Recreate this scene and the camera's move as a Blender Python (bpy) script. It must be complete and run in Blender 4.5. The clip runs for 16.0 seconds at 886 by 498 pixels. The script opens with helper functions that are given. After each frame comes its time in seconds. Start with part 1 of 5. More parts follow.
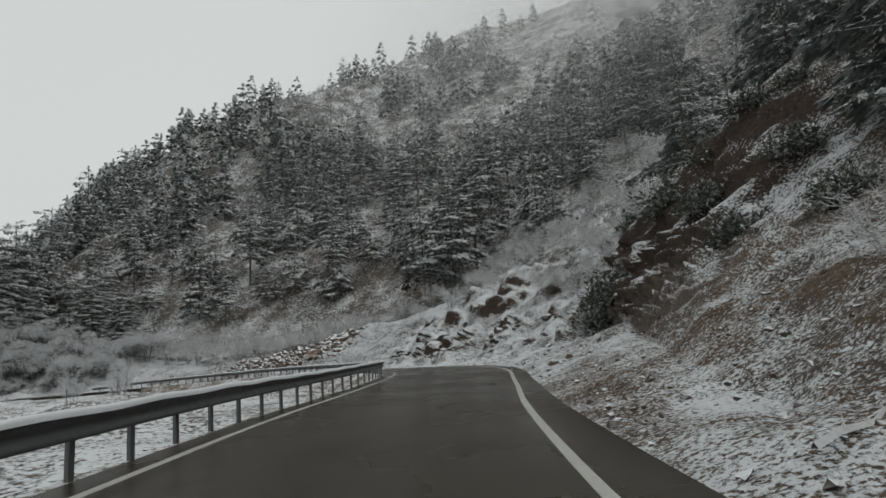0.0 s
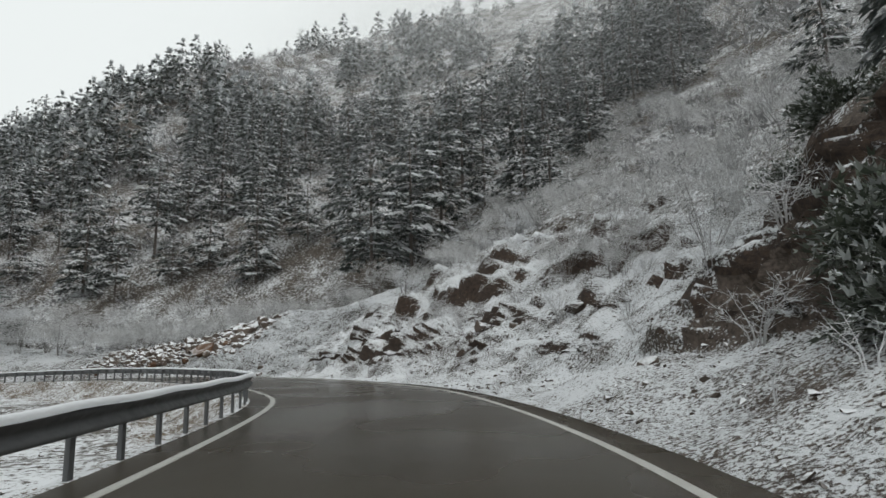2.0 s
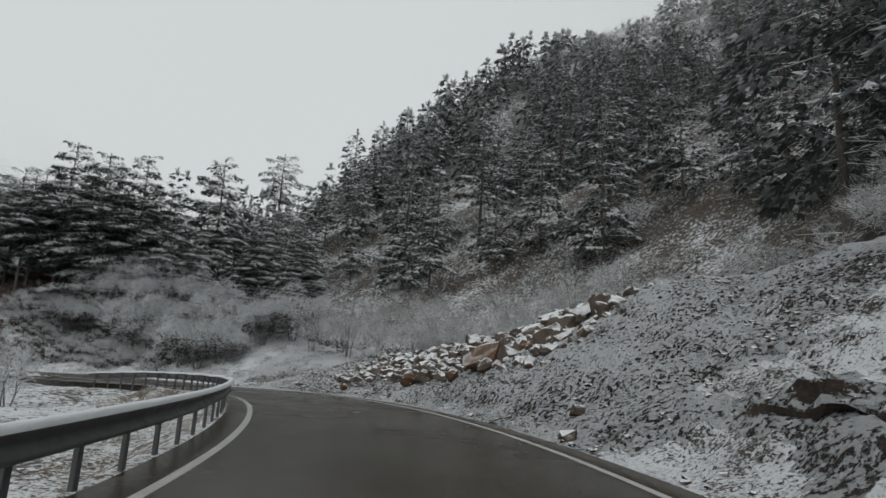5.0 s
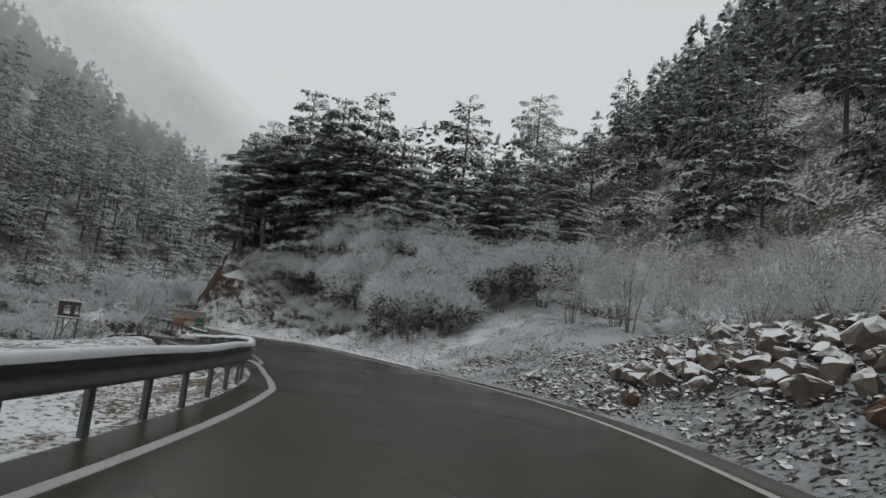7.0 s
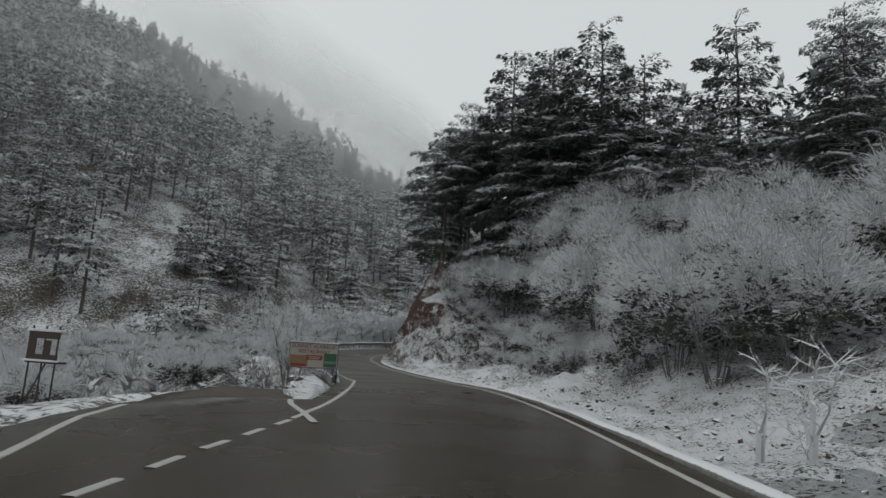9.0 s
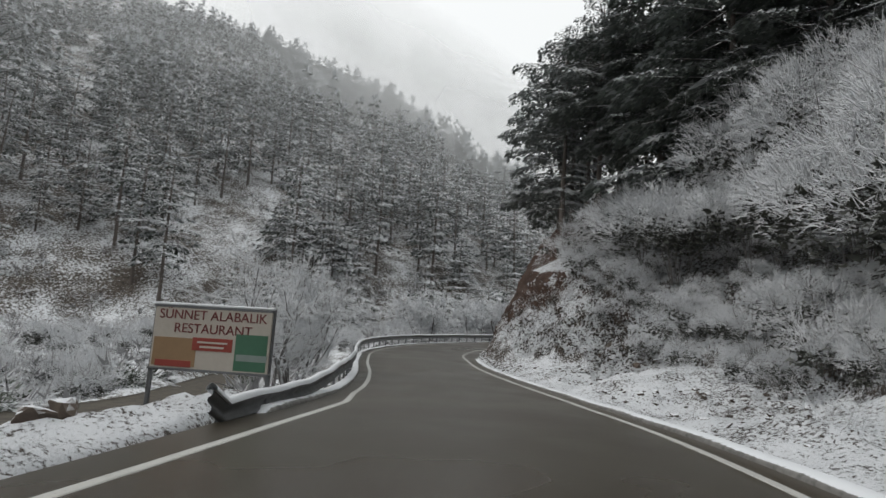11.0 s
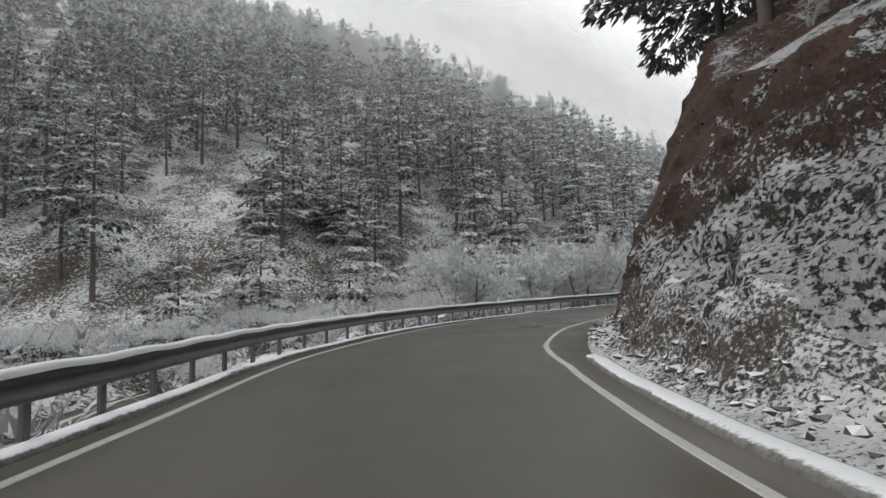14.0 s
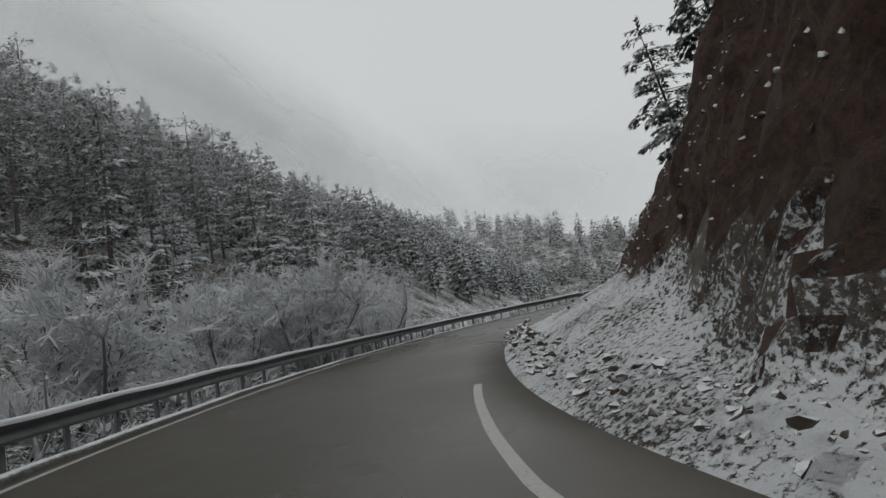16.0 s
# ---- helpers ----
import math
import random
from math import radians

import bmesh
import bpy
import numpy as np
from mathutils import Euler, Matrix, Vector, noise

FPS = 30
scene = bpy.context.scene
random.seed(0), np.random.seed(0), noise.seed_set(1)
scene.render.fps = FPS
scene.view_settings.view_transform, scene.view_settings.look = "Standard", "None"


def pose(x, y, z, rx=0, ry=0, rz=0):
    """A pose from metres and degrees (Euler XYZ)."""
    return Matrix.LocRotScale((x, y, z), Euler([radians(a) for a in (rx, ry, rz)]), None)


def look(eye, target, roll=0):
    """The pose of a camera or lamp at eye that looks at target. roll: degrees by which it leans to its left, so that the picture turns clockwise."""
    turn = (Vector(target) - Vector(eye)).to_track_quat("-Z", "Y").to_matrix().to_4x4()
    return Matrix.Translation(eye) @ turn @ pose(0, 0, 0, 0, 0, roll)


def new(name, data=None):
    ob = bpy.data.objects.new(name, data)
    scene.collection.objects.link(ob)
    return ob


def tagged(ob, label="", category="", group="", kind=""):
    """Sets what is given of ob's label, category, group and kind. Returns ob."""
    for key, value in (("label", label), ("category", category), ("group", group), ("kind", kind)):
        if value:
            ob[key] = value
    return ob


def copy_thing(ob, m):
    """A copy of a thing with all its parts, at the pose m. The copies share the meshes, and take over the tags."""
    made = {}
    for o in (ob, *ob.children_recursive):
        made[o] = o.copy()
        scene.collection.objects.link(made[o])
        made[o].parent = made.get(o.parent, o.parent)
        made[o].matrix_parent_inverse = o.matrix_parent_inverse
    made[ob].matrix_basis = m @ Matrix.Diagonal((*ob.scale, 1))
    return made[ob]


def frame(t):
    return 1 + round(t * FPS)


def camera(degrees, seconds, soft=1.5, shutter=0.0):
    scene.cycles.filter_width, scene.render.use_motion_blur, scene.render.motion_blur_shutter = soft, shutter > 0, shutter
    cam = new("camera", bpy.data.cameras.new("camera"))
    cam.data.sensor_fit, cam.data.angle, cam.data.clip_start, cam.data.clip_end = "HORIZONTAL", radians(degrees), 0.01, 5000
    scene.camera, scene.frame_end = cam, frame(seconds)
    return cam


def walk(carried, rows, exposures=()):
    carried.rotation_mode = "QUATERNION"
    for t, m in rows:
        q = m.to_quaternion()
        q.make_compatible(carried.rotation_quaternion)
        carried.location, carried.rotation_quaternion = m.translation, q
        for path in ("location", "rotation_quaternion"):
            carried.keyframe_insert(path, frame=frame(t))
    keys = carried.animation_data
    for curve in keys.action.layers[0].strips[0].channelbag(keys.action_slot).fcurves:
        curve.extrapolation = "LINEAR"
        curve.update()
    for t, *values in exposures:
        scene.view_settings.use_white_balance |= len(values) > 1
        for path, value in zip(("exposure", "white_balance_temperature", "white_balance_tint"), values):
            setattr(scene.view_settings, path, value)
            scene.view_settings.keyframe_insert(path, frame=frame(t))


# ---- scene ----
cam = camera(72.1, 16.0)
METRES, EYE, TILT, LEAN, TURN = 150.0, 1.3, 0.0, 0.0, 0.0
ROWS = [
    (0.0, 0.0, 0.0, 0.0, 0.78, 10.3, 4.29),
    (0.5, -0.0015, 0.034, 0.0012, -2.85, 10.03, 3.0),
    (1.0, -0.0026, 0.0664, 0.0019, -3.3, 10.19, 2.97),
    (1.5, -0.0013, 0.1013, 0.0024, -4.85, 9.88, 1.97),
    (2.0, -0.0012, 0.1351, 0.0032, -4.14, 10.27, 1.35),
    (2.5, -0.0021, 0.1656, 0.0027, 2.91, 10.77, -0.14),
    (3.0, -0.0024, 0.2026, 0.0036, 5.93, 10.73, -0.88),
    (5.5, -0.0534, 0.362, 0.0062, 37.39, 10.79, -4.05),
    (6.0, -0.0739, 0.391, 0.0059, 45.14, 9.02, -4.59),
    (6.5, -0.0977, 0.4189, 0.0061, 48.82, 8.44, -5.18),
    (7.0, -0.1234, 0.442, 0.0055, 53.88, 8.0, -6.16),
    (7.5, -0.1516, 0.4644, 0.0057, 59.19, 8.72, -5.72),
    (8.0, -0.1803, 0.4828, 0.0053, 66.98, 9.49, -4.96),
    (8.5, -0.21, 0.497, 0.0044, 72.09, 9.27, -4.0),
    (9.0, -0.2398, 0.5086, 0.0043, 77.11, 9.32, -3.5),
    (9.5, -0.2688, 0.5172, 0.0035, 81.0, 9.16, -2.49),
    (12.0, -0.3996, 0.5421, 0.0018, 91.4, 7.2, -4.68),
    (12.5, -0.4269, 0.544, 0.0015, 91.7, 5.29, -4.1),
    (13.0, -0.4554, 0.5441, 0.0007, 94.9, 4.3, -3.44),
    (13.5, -0.4833, 0.5428, 0.0008, 98.74, 7.81, -1.34),
    (14.0, -0.5121, 0.5405, 0.0007, 94.23, 6.2, 2.01),
    (14.5, -0.5414, 0.5379, 0.0009, 91.72, 5.38, 5.2),
    (15.0, -0.5709, 0.5377, 0.0021, 85.77, 8.98, 5.55),
    (15.5, -0.5957, 0.5379, 0.0021, 74.75, 10.17, 7.49),
    (16.0, -0.6224, 0.542, 0.0042, 63.84, 8.16, 9.82),
]
LIGHT = [(0.0, -0.1, 6600, 9), (1.0, 0.17, 6600, 9), (2.0, 0.35, 6550, 9), (3.2, 0.15, 6550, 9), (6.0, -0.13, 6450, 10), (9.0, -0.1, 6450, 10), (12.0, 0.62, 6650, 13), (14.0, 0.6, 6650, 13), (14.6, 0.72, 6650, 13), (15.0, 0.5, 6600, 13), (15.5, 0.02, 6570, 12), (16.0, -0.22, 6550, 11)]
walk(cam, [(t, pose(0, 0, EYE, TILT, LEAN, TURN) @ pose(METRES * x, METRES * y, METRES * z, 90 + pitch, roll, yaw)) for t, x, y, z, yaw, pitch, roll in ROWS], LIGHT)

# ---- world and light: an overcast winter day ----
world = bpy.data.worlds.new("overcast_sky")
scene.world = world
world.use_nodes = True
wn, wl = world.node_tree.nodes, world.node_tree.links
sky = wn.new("ShaderNodeTexSky")
sky.sky_type, sky.sun_disc = "NISHITA", False
sky.sun_elevation, sky.sun_rotation = radians(38), radians(200)
sky.air_density, sky.dust_density = 2.0, 6.0
grey = wn.new("ShaderNodeHueSaturation")
grey.inputs["Saturation"].default_value = 0.12
grey.inputs["Value"].default_value = 0.10
wl.new(sky.outputs[0], grey.inputs["Color"])
cloud = wn.new("ShaderNodeMixRGB")
cloud.inputs[0].default_value = 0.82
cloud.inputs[2].default_value = (0.745, 0.785, 0.79, 1)
wl.new(grey.outputs[0], cloud.inputs[1])
wl.new(cloud.outputs[0], wn["Background"].inputs[0])
wn["Background"].inputs[1].default_value = 1.0

sun = new("sun", bpy.data.lights.new("sun", "SUN"))
sun.data.energy, sun.data.angle, sun.data.color = 0.35, radians(40), (1.0, 0.97, 0.93)
sun.matrix_world = look((0, 0, 50), (0 - 20, 0 + 35, 50 - 42))


# ---- materials ----
def material(name, rough=0.8, metal=0.0):
    m = bpy.data.materials.new(name)
    m.use_nodes = True
    nodes = m.node_tree.nodes
    nodes["Principled BSDF"].inputs["Roughness"].default_value = rough
    nodes["Principled BSDF"].inputs["Metallic"].default_value = metal
    return m


class Net:
    """Short ways to make the nodes of one material."""

    def __init__(self, m):
        self.m, self.n, self.l = m, m.node_tree.nodes, m.node_tree.links
        self.bsdf = self.n["Principled BSDF"]
        self.coord = self.n.new("ShaderNodeTexCoord").outputs["Object"]

    def put(self, socket, value):
        if isinstance(value, bpy.types.NodeSocket):
            self.l.new(value, socket)
        elif isinstance(value, (tuple, list)) and len(value) == 3 and socket.type == "RGBA":
            socket.default_value = (*value, 1)
        else:
            socket.default_value = value

    def noise(self, scale, detail=6.0, rough=0.6, distort=0.0, stretch=None):
        t = self.n.new("ShaderNodeTexNoise")
        co = self.coord
        if stretch:
            mp = self.n.new("ShaderNodeMapping")
            mp.inputs["Scale"].default_value = stretch
            self.l.new(co, mp.inputs[0])
            co = mp.outputs[0]
        self.l.new(co, t.inputs["Vector"])
        for key, v in (("Scale", scale), ("Detail", detail), ("Roughness", rough), ("Distortion", distort)):
            t.inputs[key].default_value = v
        return t.outputs["Fac"]

    def voronoi(self, scale, feature="F1"):
        t = self.n.new("ShaderNodeTexVoronoi")
        t.feature = feature
        self.l.new(self.coord, t.inputs["Vector"])
        t.inputs["Scale"].default_value = scale
        return t

    def ramp(self, fac, a, b, lo=0.0, hi=1.0):
        t = self.n.new("ShaderNodeMapRange")
        t.interpolation_type = "SMOOTHSTEP"
        self.put(t.inputs[0], fac)
        for i, v in ((1, a), (2, b), (3, lo), (4, hi)):
            t.inputs[i].default_value = v
        return t.outputs[0]

    def mix(self, fac, a, b):
        t = self.n.new("ShaderNodeMixRGB")
        self.put(t.inputs[0], fac)
        self.put(t.inputs[1], a)
        self.put(t.inputs[2], b)
        return t.outputs[0]

    def math(self, op, a, b=0.0):
        t = self.n.new("ShaderNodeMath")
        t.operation = op
        self.put(t.inputs[0], a)
        self.put(t.inputs[1], b)
        return t.outputs[0]

    def up(self):
        g = self.n.new("ShaderNodeNewGeometry")
        s = self.n.new("ShaderNodeSeparateXYZ")
        self.l.new(g.outputs["Normal"], s.inputs[0])
        return s.outputs["Z"]

    def island(self):
        return self.n.new("ShaderNodeNewGeometry").outputs["Random Per Island"]

    def whim(self):
        return self.n.new("ShaderNodeObjectInfo").outputs["Random"]

    def color(self, v):
        self.put(self.bsdf.inputs["Base Color"], v)

    def rough(self, v):
        self.put(self.bsdf.inputs["Roughness"], v)

    def bump(self, height, strength=0.5, distance=0.05):
        t = self.n.new("ShaderNodeBump")
        t.inputs["Strength"].default_value, t.inputs["Distance"].default_value = strength, distance
        self.l.new(height, t.inputs["Height"])
        self.l.new(t.outputs[0], self.bsdf.inputs["Normal"])


SNOW = (0.78, 0.80, 0.82)


def snowy(name, dark, light, cover, flat, fine, scale=1.0, relief=0.6):
    """Earth or rock under thin snow. cover: how much snow; flat: how much it needs level ground; fine: how much it is broken by stones."""
    m = material(name, 0.85)
    t = Net(m)
    soil = t.mix(t.noise(0.35 * scale, 5), dark, light)
    soil = t.mix(t.ramp(t.noise(3.0 * scale, 6, 0.7), 0.35, 0.7), soil, tuple(c * 0.55 for c in dark))
    stones = t.math("ADD", t.math("MULTIPLY", t.noise(5.0 * scale, 6, 0.74), 0.84), t.math("MULTIPLY", t.noise(1.3 * scale, 5, 0.65, 0.6), 0.16))
    patches = t.noise(0.22 * scale, 4, 0.55)
    lie = t.math("ADD", t.math("MULTIPLY", t.up(), flat), t.math("MULTIPLY", stones, fine))
    lie = t.math("ADD", lie, t.math("MULTIPLY", patches, 0.6))
    level = flat + 0.5 * fine + 0.3
    snow = t.ramp(lie, level - cover - 0.06, level - cover + 0.08)
    white = t.mix(t.noise(1.3, 5), SNOW, (0.66, 0.685, 0.71))
    t.color(t.mix(snow, soil, white))
    t.rough(t.ramp(snow, 0, 1, 0.92, 0.7))
    t.bump(t.math("ADD", stones, t.math("MULTIPLY", snow, 0.25)), relief, 0.16 * relief / scale)
    return m


M_GROUND = snowy("snowy_ground", (0.07, 0.058, 0.048), (0.17, 0.145, 0.118), 0.05, 0.35, 1.5, 0.75)
M_BANK = snowy("snowy_scree", (0.07, 0.052, 0.044), (0.19, 0.155, 0.125), 0.1, 0.6, 1.9, 2.8, 0.9)
M_SHELF = snowy("snowy_shoulder", (0.06, 0.048, 0.04), (0.17, 0.14, 0.115), 0.13, 0.3, 1.8, 2.8, 1.0)
M_ROCK = snowy("brown_cliff_rock", (0.042, 0.024, 0.0165), (0.11, 0.057, 0.036), 0.13, 1.1, 0.9, 2.6, 1.0)
M_STREAK = snowy("brown_earth_with_snow", (0.05, 0.03, 0.022), (0.15, 0.085, 0.055), 0.21, 0.5, 2.2, 1.9, 1.3)
M_RUBBLE = snowy("snowy_rubble", (0.055, 0.045, 0.037), (0.16, 0.125, 0.098), 0.2, 0.35, 2.5, 1.6, 1.5)
M_LITTER = snowy("leaf_litter_and_thin_snow", (0.075, 0.05, 0.032), (0.2, 0.14, 0.09), 0.01, 0.3, 1.9, 3.0, 0.9)
M_SAND = snowy("muddy_sand_and_snow", (0.1, 0.075, 0.05), (0.24, 0.175, 0.11), 0.03, 0.3, 1.7, 1.6, 0.7)
M_CRAG = snowy("dark_crag_rock", (0.03, 0.021, 0.016), (0.095, 0.06, 0.04), 0.22, 0.75, 1.5, 2.0, 1.0)


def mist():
    """Haze put in as see-through white: it lets most light through, thicker higher up."""
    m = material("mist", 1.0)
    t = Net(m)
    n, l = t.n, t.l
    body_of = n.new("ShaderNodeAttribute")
    body_of.attribute_name = "haze_opacity"
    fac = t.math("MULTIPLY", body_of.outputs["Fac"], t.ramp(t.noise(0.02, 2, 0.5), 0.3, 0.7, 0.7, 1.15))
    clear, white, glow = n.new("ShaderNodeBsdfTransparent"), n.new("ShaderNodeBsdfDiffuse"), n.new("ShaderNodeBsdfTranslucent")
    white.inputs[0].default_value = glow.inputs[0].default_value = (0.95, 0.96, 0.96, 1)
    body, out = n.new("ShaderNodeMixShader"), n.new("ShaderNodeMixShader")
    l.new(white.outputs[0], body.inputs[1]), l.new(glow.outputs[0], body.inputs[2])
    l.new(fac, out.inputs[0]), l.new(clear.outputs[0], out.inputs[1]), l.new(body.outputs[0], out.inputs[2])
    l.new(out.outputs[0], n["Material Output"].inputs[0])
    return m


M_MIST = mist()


def asphalt():
    m = material("wet_asphalt", 0.4)
    t = Net(m)
    along = t.n.new("ShaderNodeSeparateXYZ")
    t.l.new(t.coord, along.inputs[0])
    dry = t.ramp(t.math("ADD", along.outputs["X"], t.math("MULTIPLY", t.noise(0.25, 4), 10.0)), -44.0, -66.0)
    # past x = -82 darker again: the cliff's shade, put into the colour
    dry = t.math("MULTIPLY", dry, t.ramp(t.math("ADD", along.outputs["X"], t.math("MULTIPLY", t.noise(0.25, 4), 10.0)), -82.0, -98.0, 1.0, 0.5))
    wet = t.mix(t.noise(0.3, 3), (0.028, 0.0205, 0.0115), (0.039, 0.029, 0.0165))
    damp = t.mix(t.noise(0.3, 3), (0.062, 0.054, 0.041), (0.08, 0.071, 0.054))
    c = t.mix(dry, wet, damp)
    c = t.mix(t.ramp(t.noise(90, 3), 0.5, 0.75, 0.0, 0.6), c, (0.085, 0.078, 0.066))
    t.color(c)
    t.bsdf.inputs["Specular IOR Level"].default_value = 0.38
    t.rough(t.math("ADD", t.ramp(t.noise(0.25, 3, 0.5, 0.0, (1, 1, 1)), 0.3, 0.7, 0.2, 0.32), t.math("MULTIPLY", dry, 0.1)))
    t.bump(t.noise(160, 3), 0.2, 0.005)
    return m


def road_paint():
    m = material("worn_white_road_paint", 0.55)
    t = Net(m)
    c = t.mix(t.noise(2.0, 4), (0.50, 0.50, 0.47), (0.36, 0.36, 0.34))
    t.color(t.mix(t.ramp(t.noise(26, 5, 0.75), 0.56, 0.70), c, (0.1, 0.1, 0.095)))
    return m


def steel():
    m = material("galvanised_steel", 0.55, 0.3)
    t = Net(m)
    t.color(t.mix(t.noise(1.7, 6), (0.10, 0.105, 0.108), (0.17, 0.175, 0.18)))
    t.rough(t.ramp(t.noise(5, 4), 0.3, 0.7, 0.42, 0.65))
    return m


def plain_snow():
    m = material("fresh_snow", 0.7)
    t = Net(m)
    t.color(t.mix(t.noise(3, 5), SNOW, (0.70, 0.725, 0.75)))
    t.bump(t.noise(14, 5), 0.5, 0.03)
    return m


def needles(name, dark, light, snow_from, snow_to, most, load=True, least=0.03):
    """Evergreen needles; the snow lies on what faces up and on the sprays that carry it."""
    m = material(name, 0.75)
    t = Net(m)
    green = t.mix(t.island(), dark, light)
    green = t.mix(t.math("MULTIPLY", t.whim(), 0.35), green, (0.055, 0.06, 0.05))
    lie = t.math("ADD", t.math("MULTIPLY", t.up(), 0.3), t.math("MULTIPLY", t.noise(1.1, 4, 0.65), 0.5))
    if load:
        end = t.n.new("ShaderNodeAttribute")
        end.attribute_name = "load"
        lie = t.math("ADD", lie, end.outputs["Fac"])
    else:
        lie = t.math("ADD", lie, t.island())
    t.color(t.mix(t.ramp(lie, snow_from, snow_to, least, most), green, (0.74, 0.765, 0.79)))
    return m


def bark(name, dark, light, frost):
    m = material(name, 0.9)
    t = Net(m)
    c = t.mix(t.noise(6, 5, 0.6, 0, (1, 1, 0.25)), dark, light)
    lie = t.math("ADD", t.up(), t.math("MULTIPLY", t.noise(5, 4), 0.8))
    t.color(t.mix(t.ramp(lie, 0.55, 1.0, frost, 0.85), c, (0.7, 0.72, 0.74)))
    t.bump(t.noise(12, 4), 0.6, 0.03)
    return m


def stone(name, dark, light, snow_from=0.75):
    m = material(name, 0.85)
    t = Net(m)
    c = t.mix(t.noise(2.2, 6, 0.65), dark, light)
    c = t.mix(t.math("MULTIPLY", t.island(), 0.5), c, tuple(0.5 * v for v in dark))
    lie = t.math("ADD", t.up(), t.math("MULTIPLY", t.noise(2.5, 4), 0.5))
    t.color(t.mix(t.ramp(lie, snow_from, snow_from + 0.28), c, (0.76, 0.78, 0.8)))
    t.bump(t.noise(7, 6, 0.7), 0.6, 0.05)
    return m


def plain(name, colour, rough=0.6, metal=0.0, wear=0.25):
    m = material(name, rough, metal)
    t = Net(m)
    t.color(t.mix(t.math("MULTIPLY", t.noise(9, 5, 0.7), wear * 2), colour, tuple(0.45 * c for c in colour)))
    return m


M_ASPHALT, M_PAINT, M_STEEL, M_SNOW = asphalt(), road_paint(), steel(), plain_snow()
M_PINE = needles("snowy_pine_needles", (0.03, 0.046, 0.037), (0.075, 0.095, 0.07), 0.5, 1.4, 0.75, least=0.1)
M_FIR = needles("dark_fir_needles", (0.028, 0.042, 0.034), (0.07, 0.09, 0.066), 0.5, 1.6, 0.62, least=0.06)
M_WOODS = needles("frosted_needles", (0.02, 0.032, 0.024), (0.05, 0.062, 0.05), 0.5, 1.3, 0.8)
M_RIMED = needles("rimed_needles", (0.026, 0.04, 0.03), (0.065, 0.076, 0.058), 0.36, 1.17, 0.76)
# dark leaf colour that gives thickets their shaded inside
M_SHADE_TUFT = needles("dark_shade_tufts", (0.02, 0.022, 0.014), (0.05, 0.052, 0.032), 1.0, 2.2, 0.4, False)
M_EVER = needles("snowy_evergreen_leaves", (0.035, 0.05, 0.028), (0.09, 0.11, 0.06), 0.5, 1.4, 0.85, False)
M_BARK = bark("pine_bark", (0.045, 0.035, 0.028), (0.12, 0.09, 0.07), 0.06)
M_TWIG = bark("rimed_twigs", (0.15, 0.13, 0.118), (0.36, 0.33, 0.31), 0.83)
M_STEM = bark("shrub_stems", (0.045, 0.036, 0.03), (0.12, 0.1, 0.085), 0.16)
M_BRANCH = bark("rimed_branches", (0.08, 0.067, 0.058), (0.2, 0.175, 0.155), 0.42)
M_BRUSH = bark("frosted_brushwood", (0.075, 0.065, 0.06), (0.19, 0.17, 0.16), 0.36)
M_KERB = snowy("snowy_concrete", (0.16, 0.155, 0.145), (0.26, 0.255, 0.24), 0.16, 0.9, 0.6, 2.0, 0.2)
M_TRACK = snowy("muddy_side_road", (0.06, 0.053, 0.042), (0.12, 0.1, 0.072), -0.18, 0.2, 0.8, 0.8, 0.25)
M_STONE = stone("grey_brown_stone", (0.09, 0.07, 0.058), (0.25, 0.195, 0.155), 0.65)
M_GRIT = stone("dark_loose_stone", (0.05, 0.04, 0.033), (0.15, 0.12, 0.095), 0.72)
M_KNOB = stone("brown_pebbles", (0.05, 0.031, 0.024), (0.12, 0.075, 0.052), 0.85)
M_ORANGE = stone("orange_brown_stone", (0.1, 0.054, 0.03), (0.23, 0.125, 0.068), 0.92)
M_OUTCROP = stone("dark_outcrop_rock", (0.035, 0.026, 0.02), (0.11, 0.078, 0.055), 0.85)


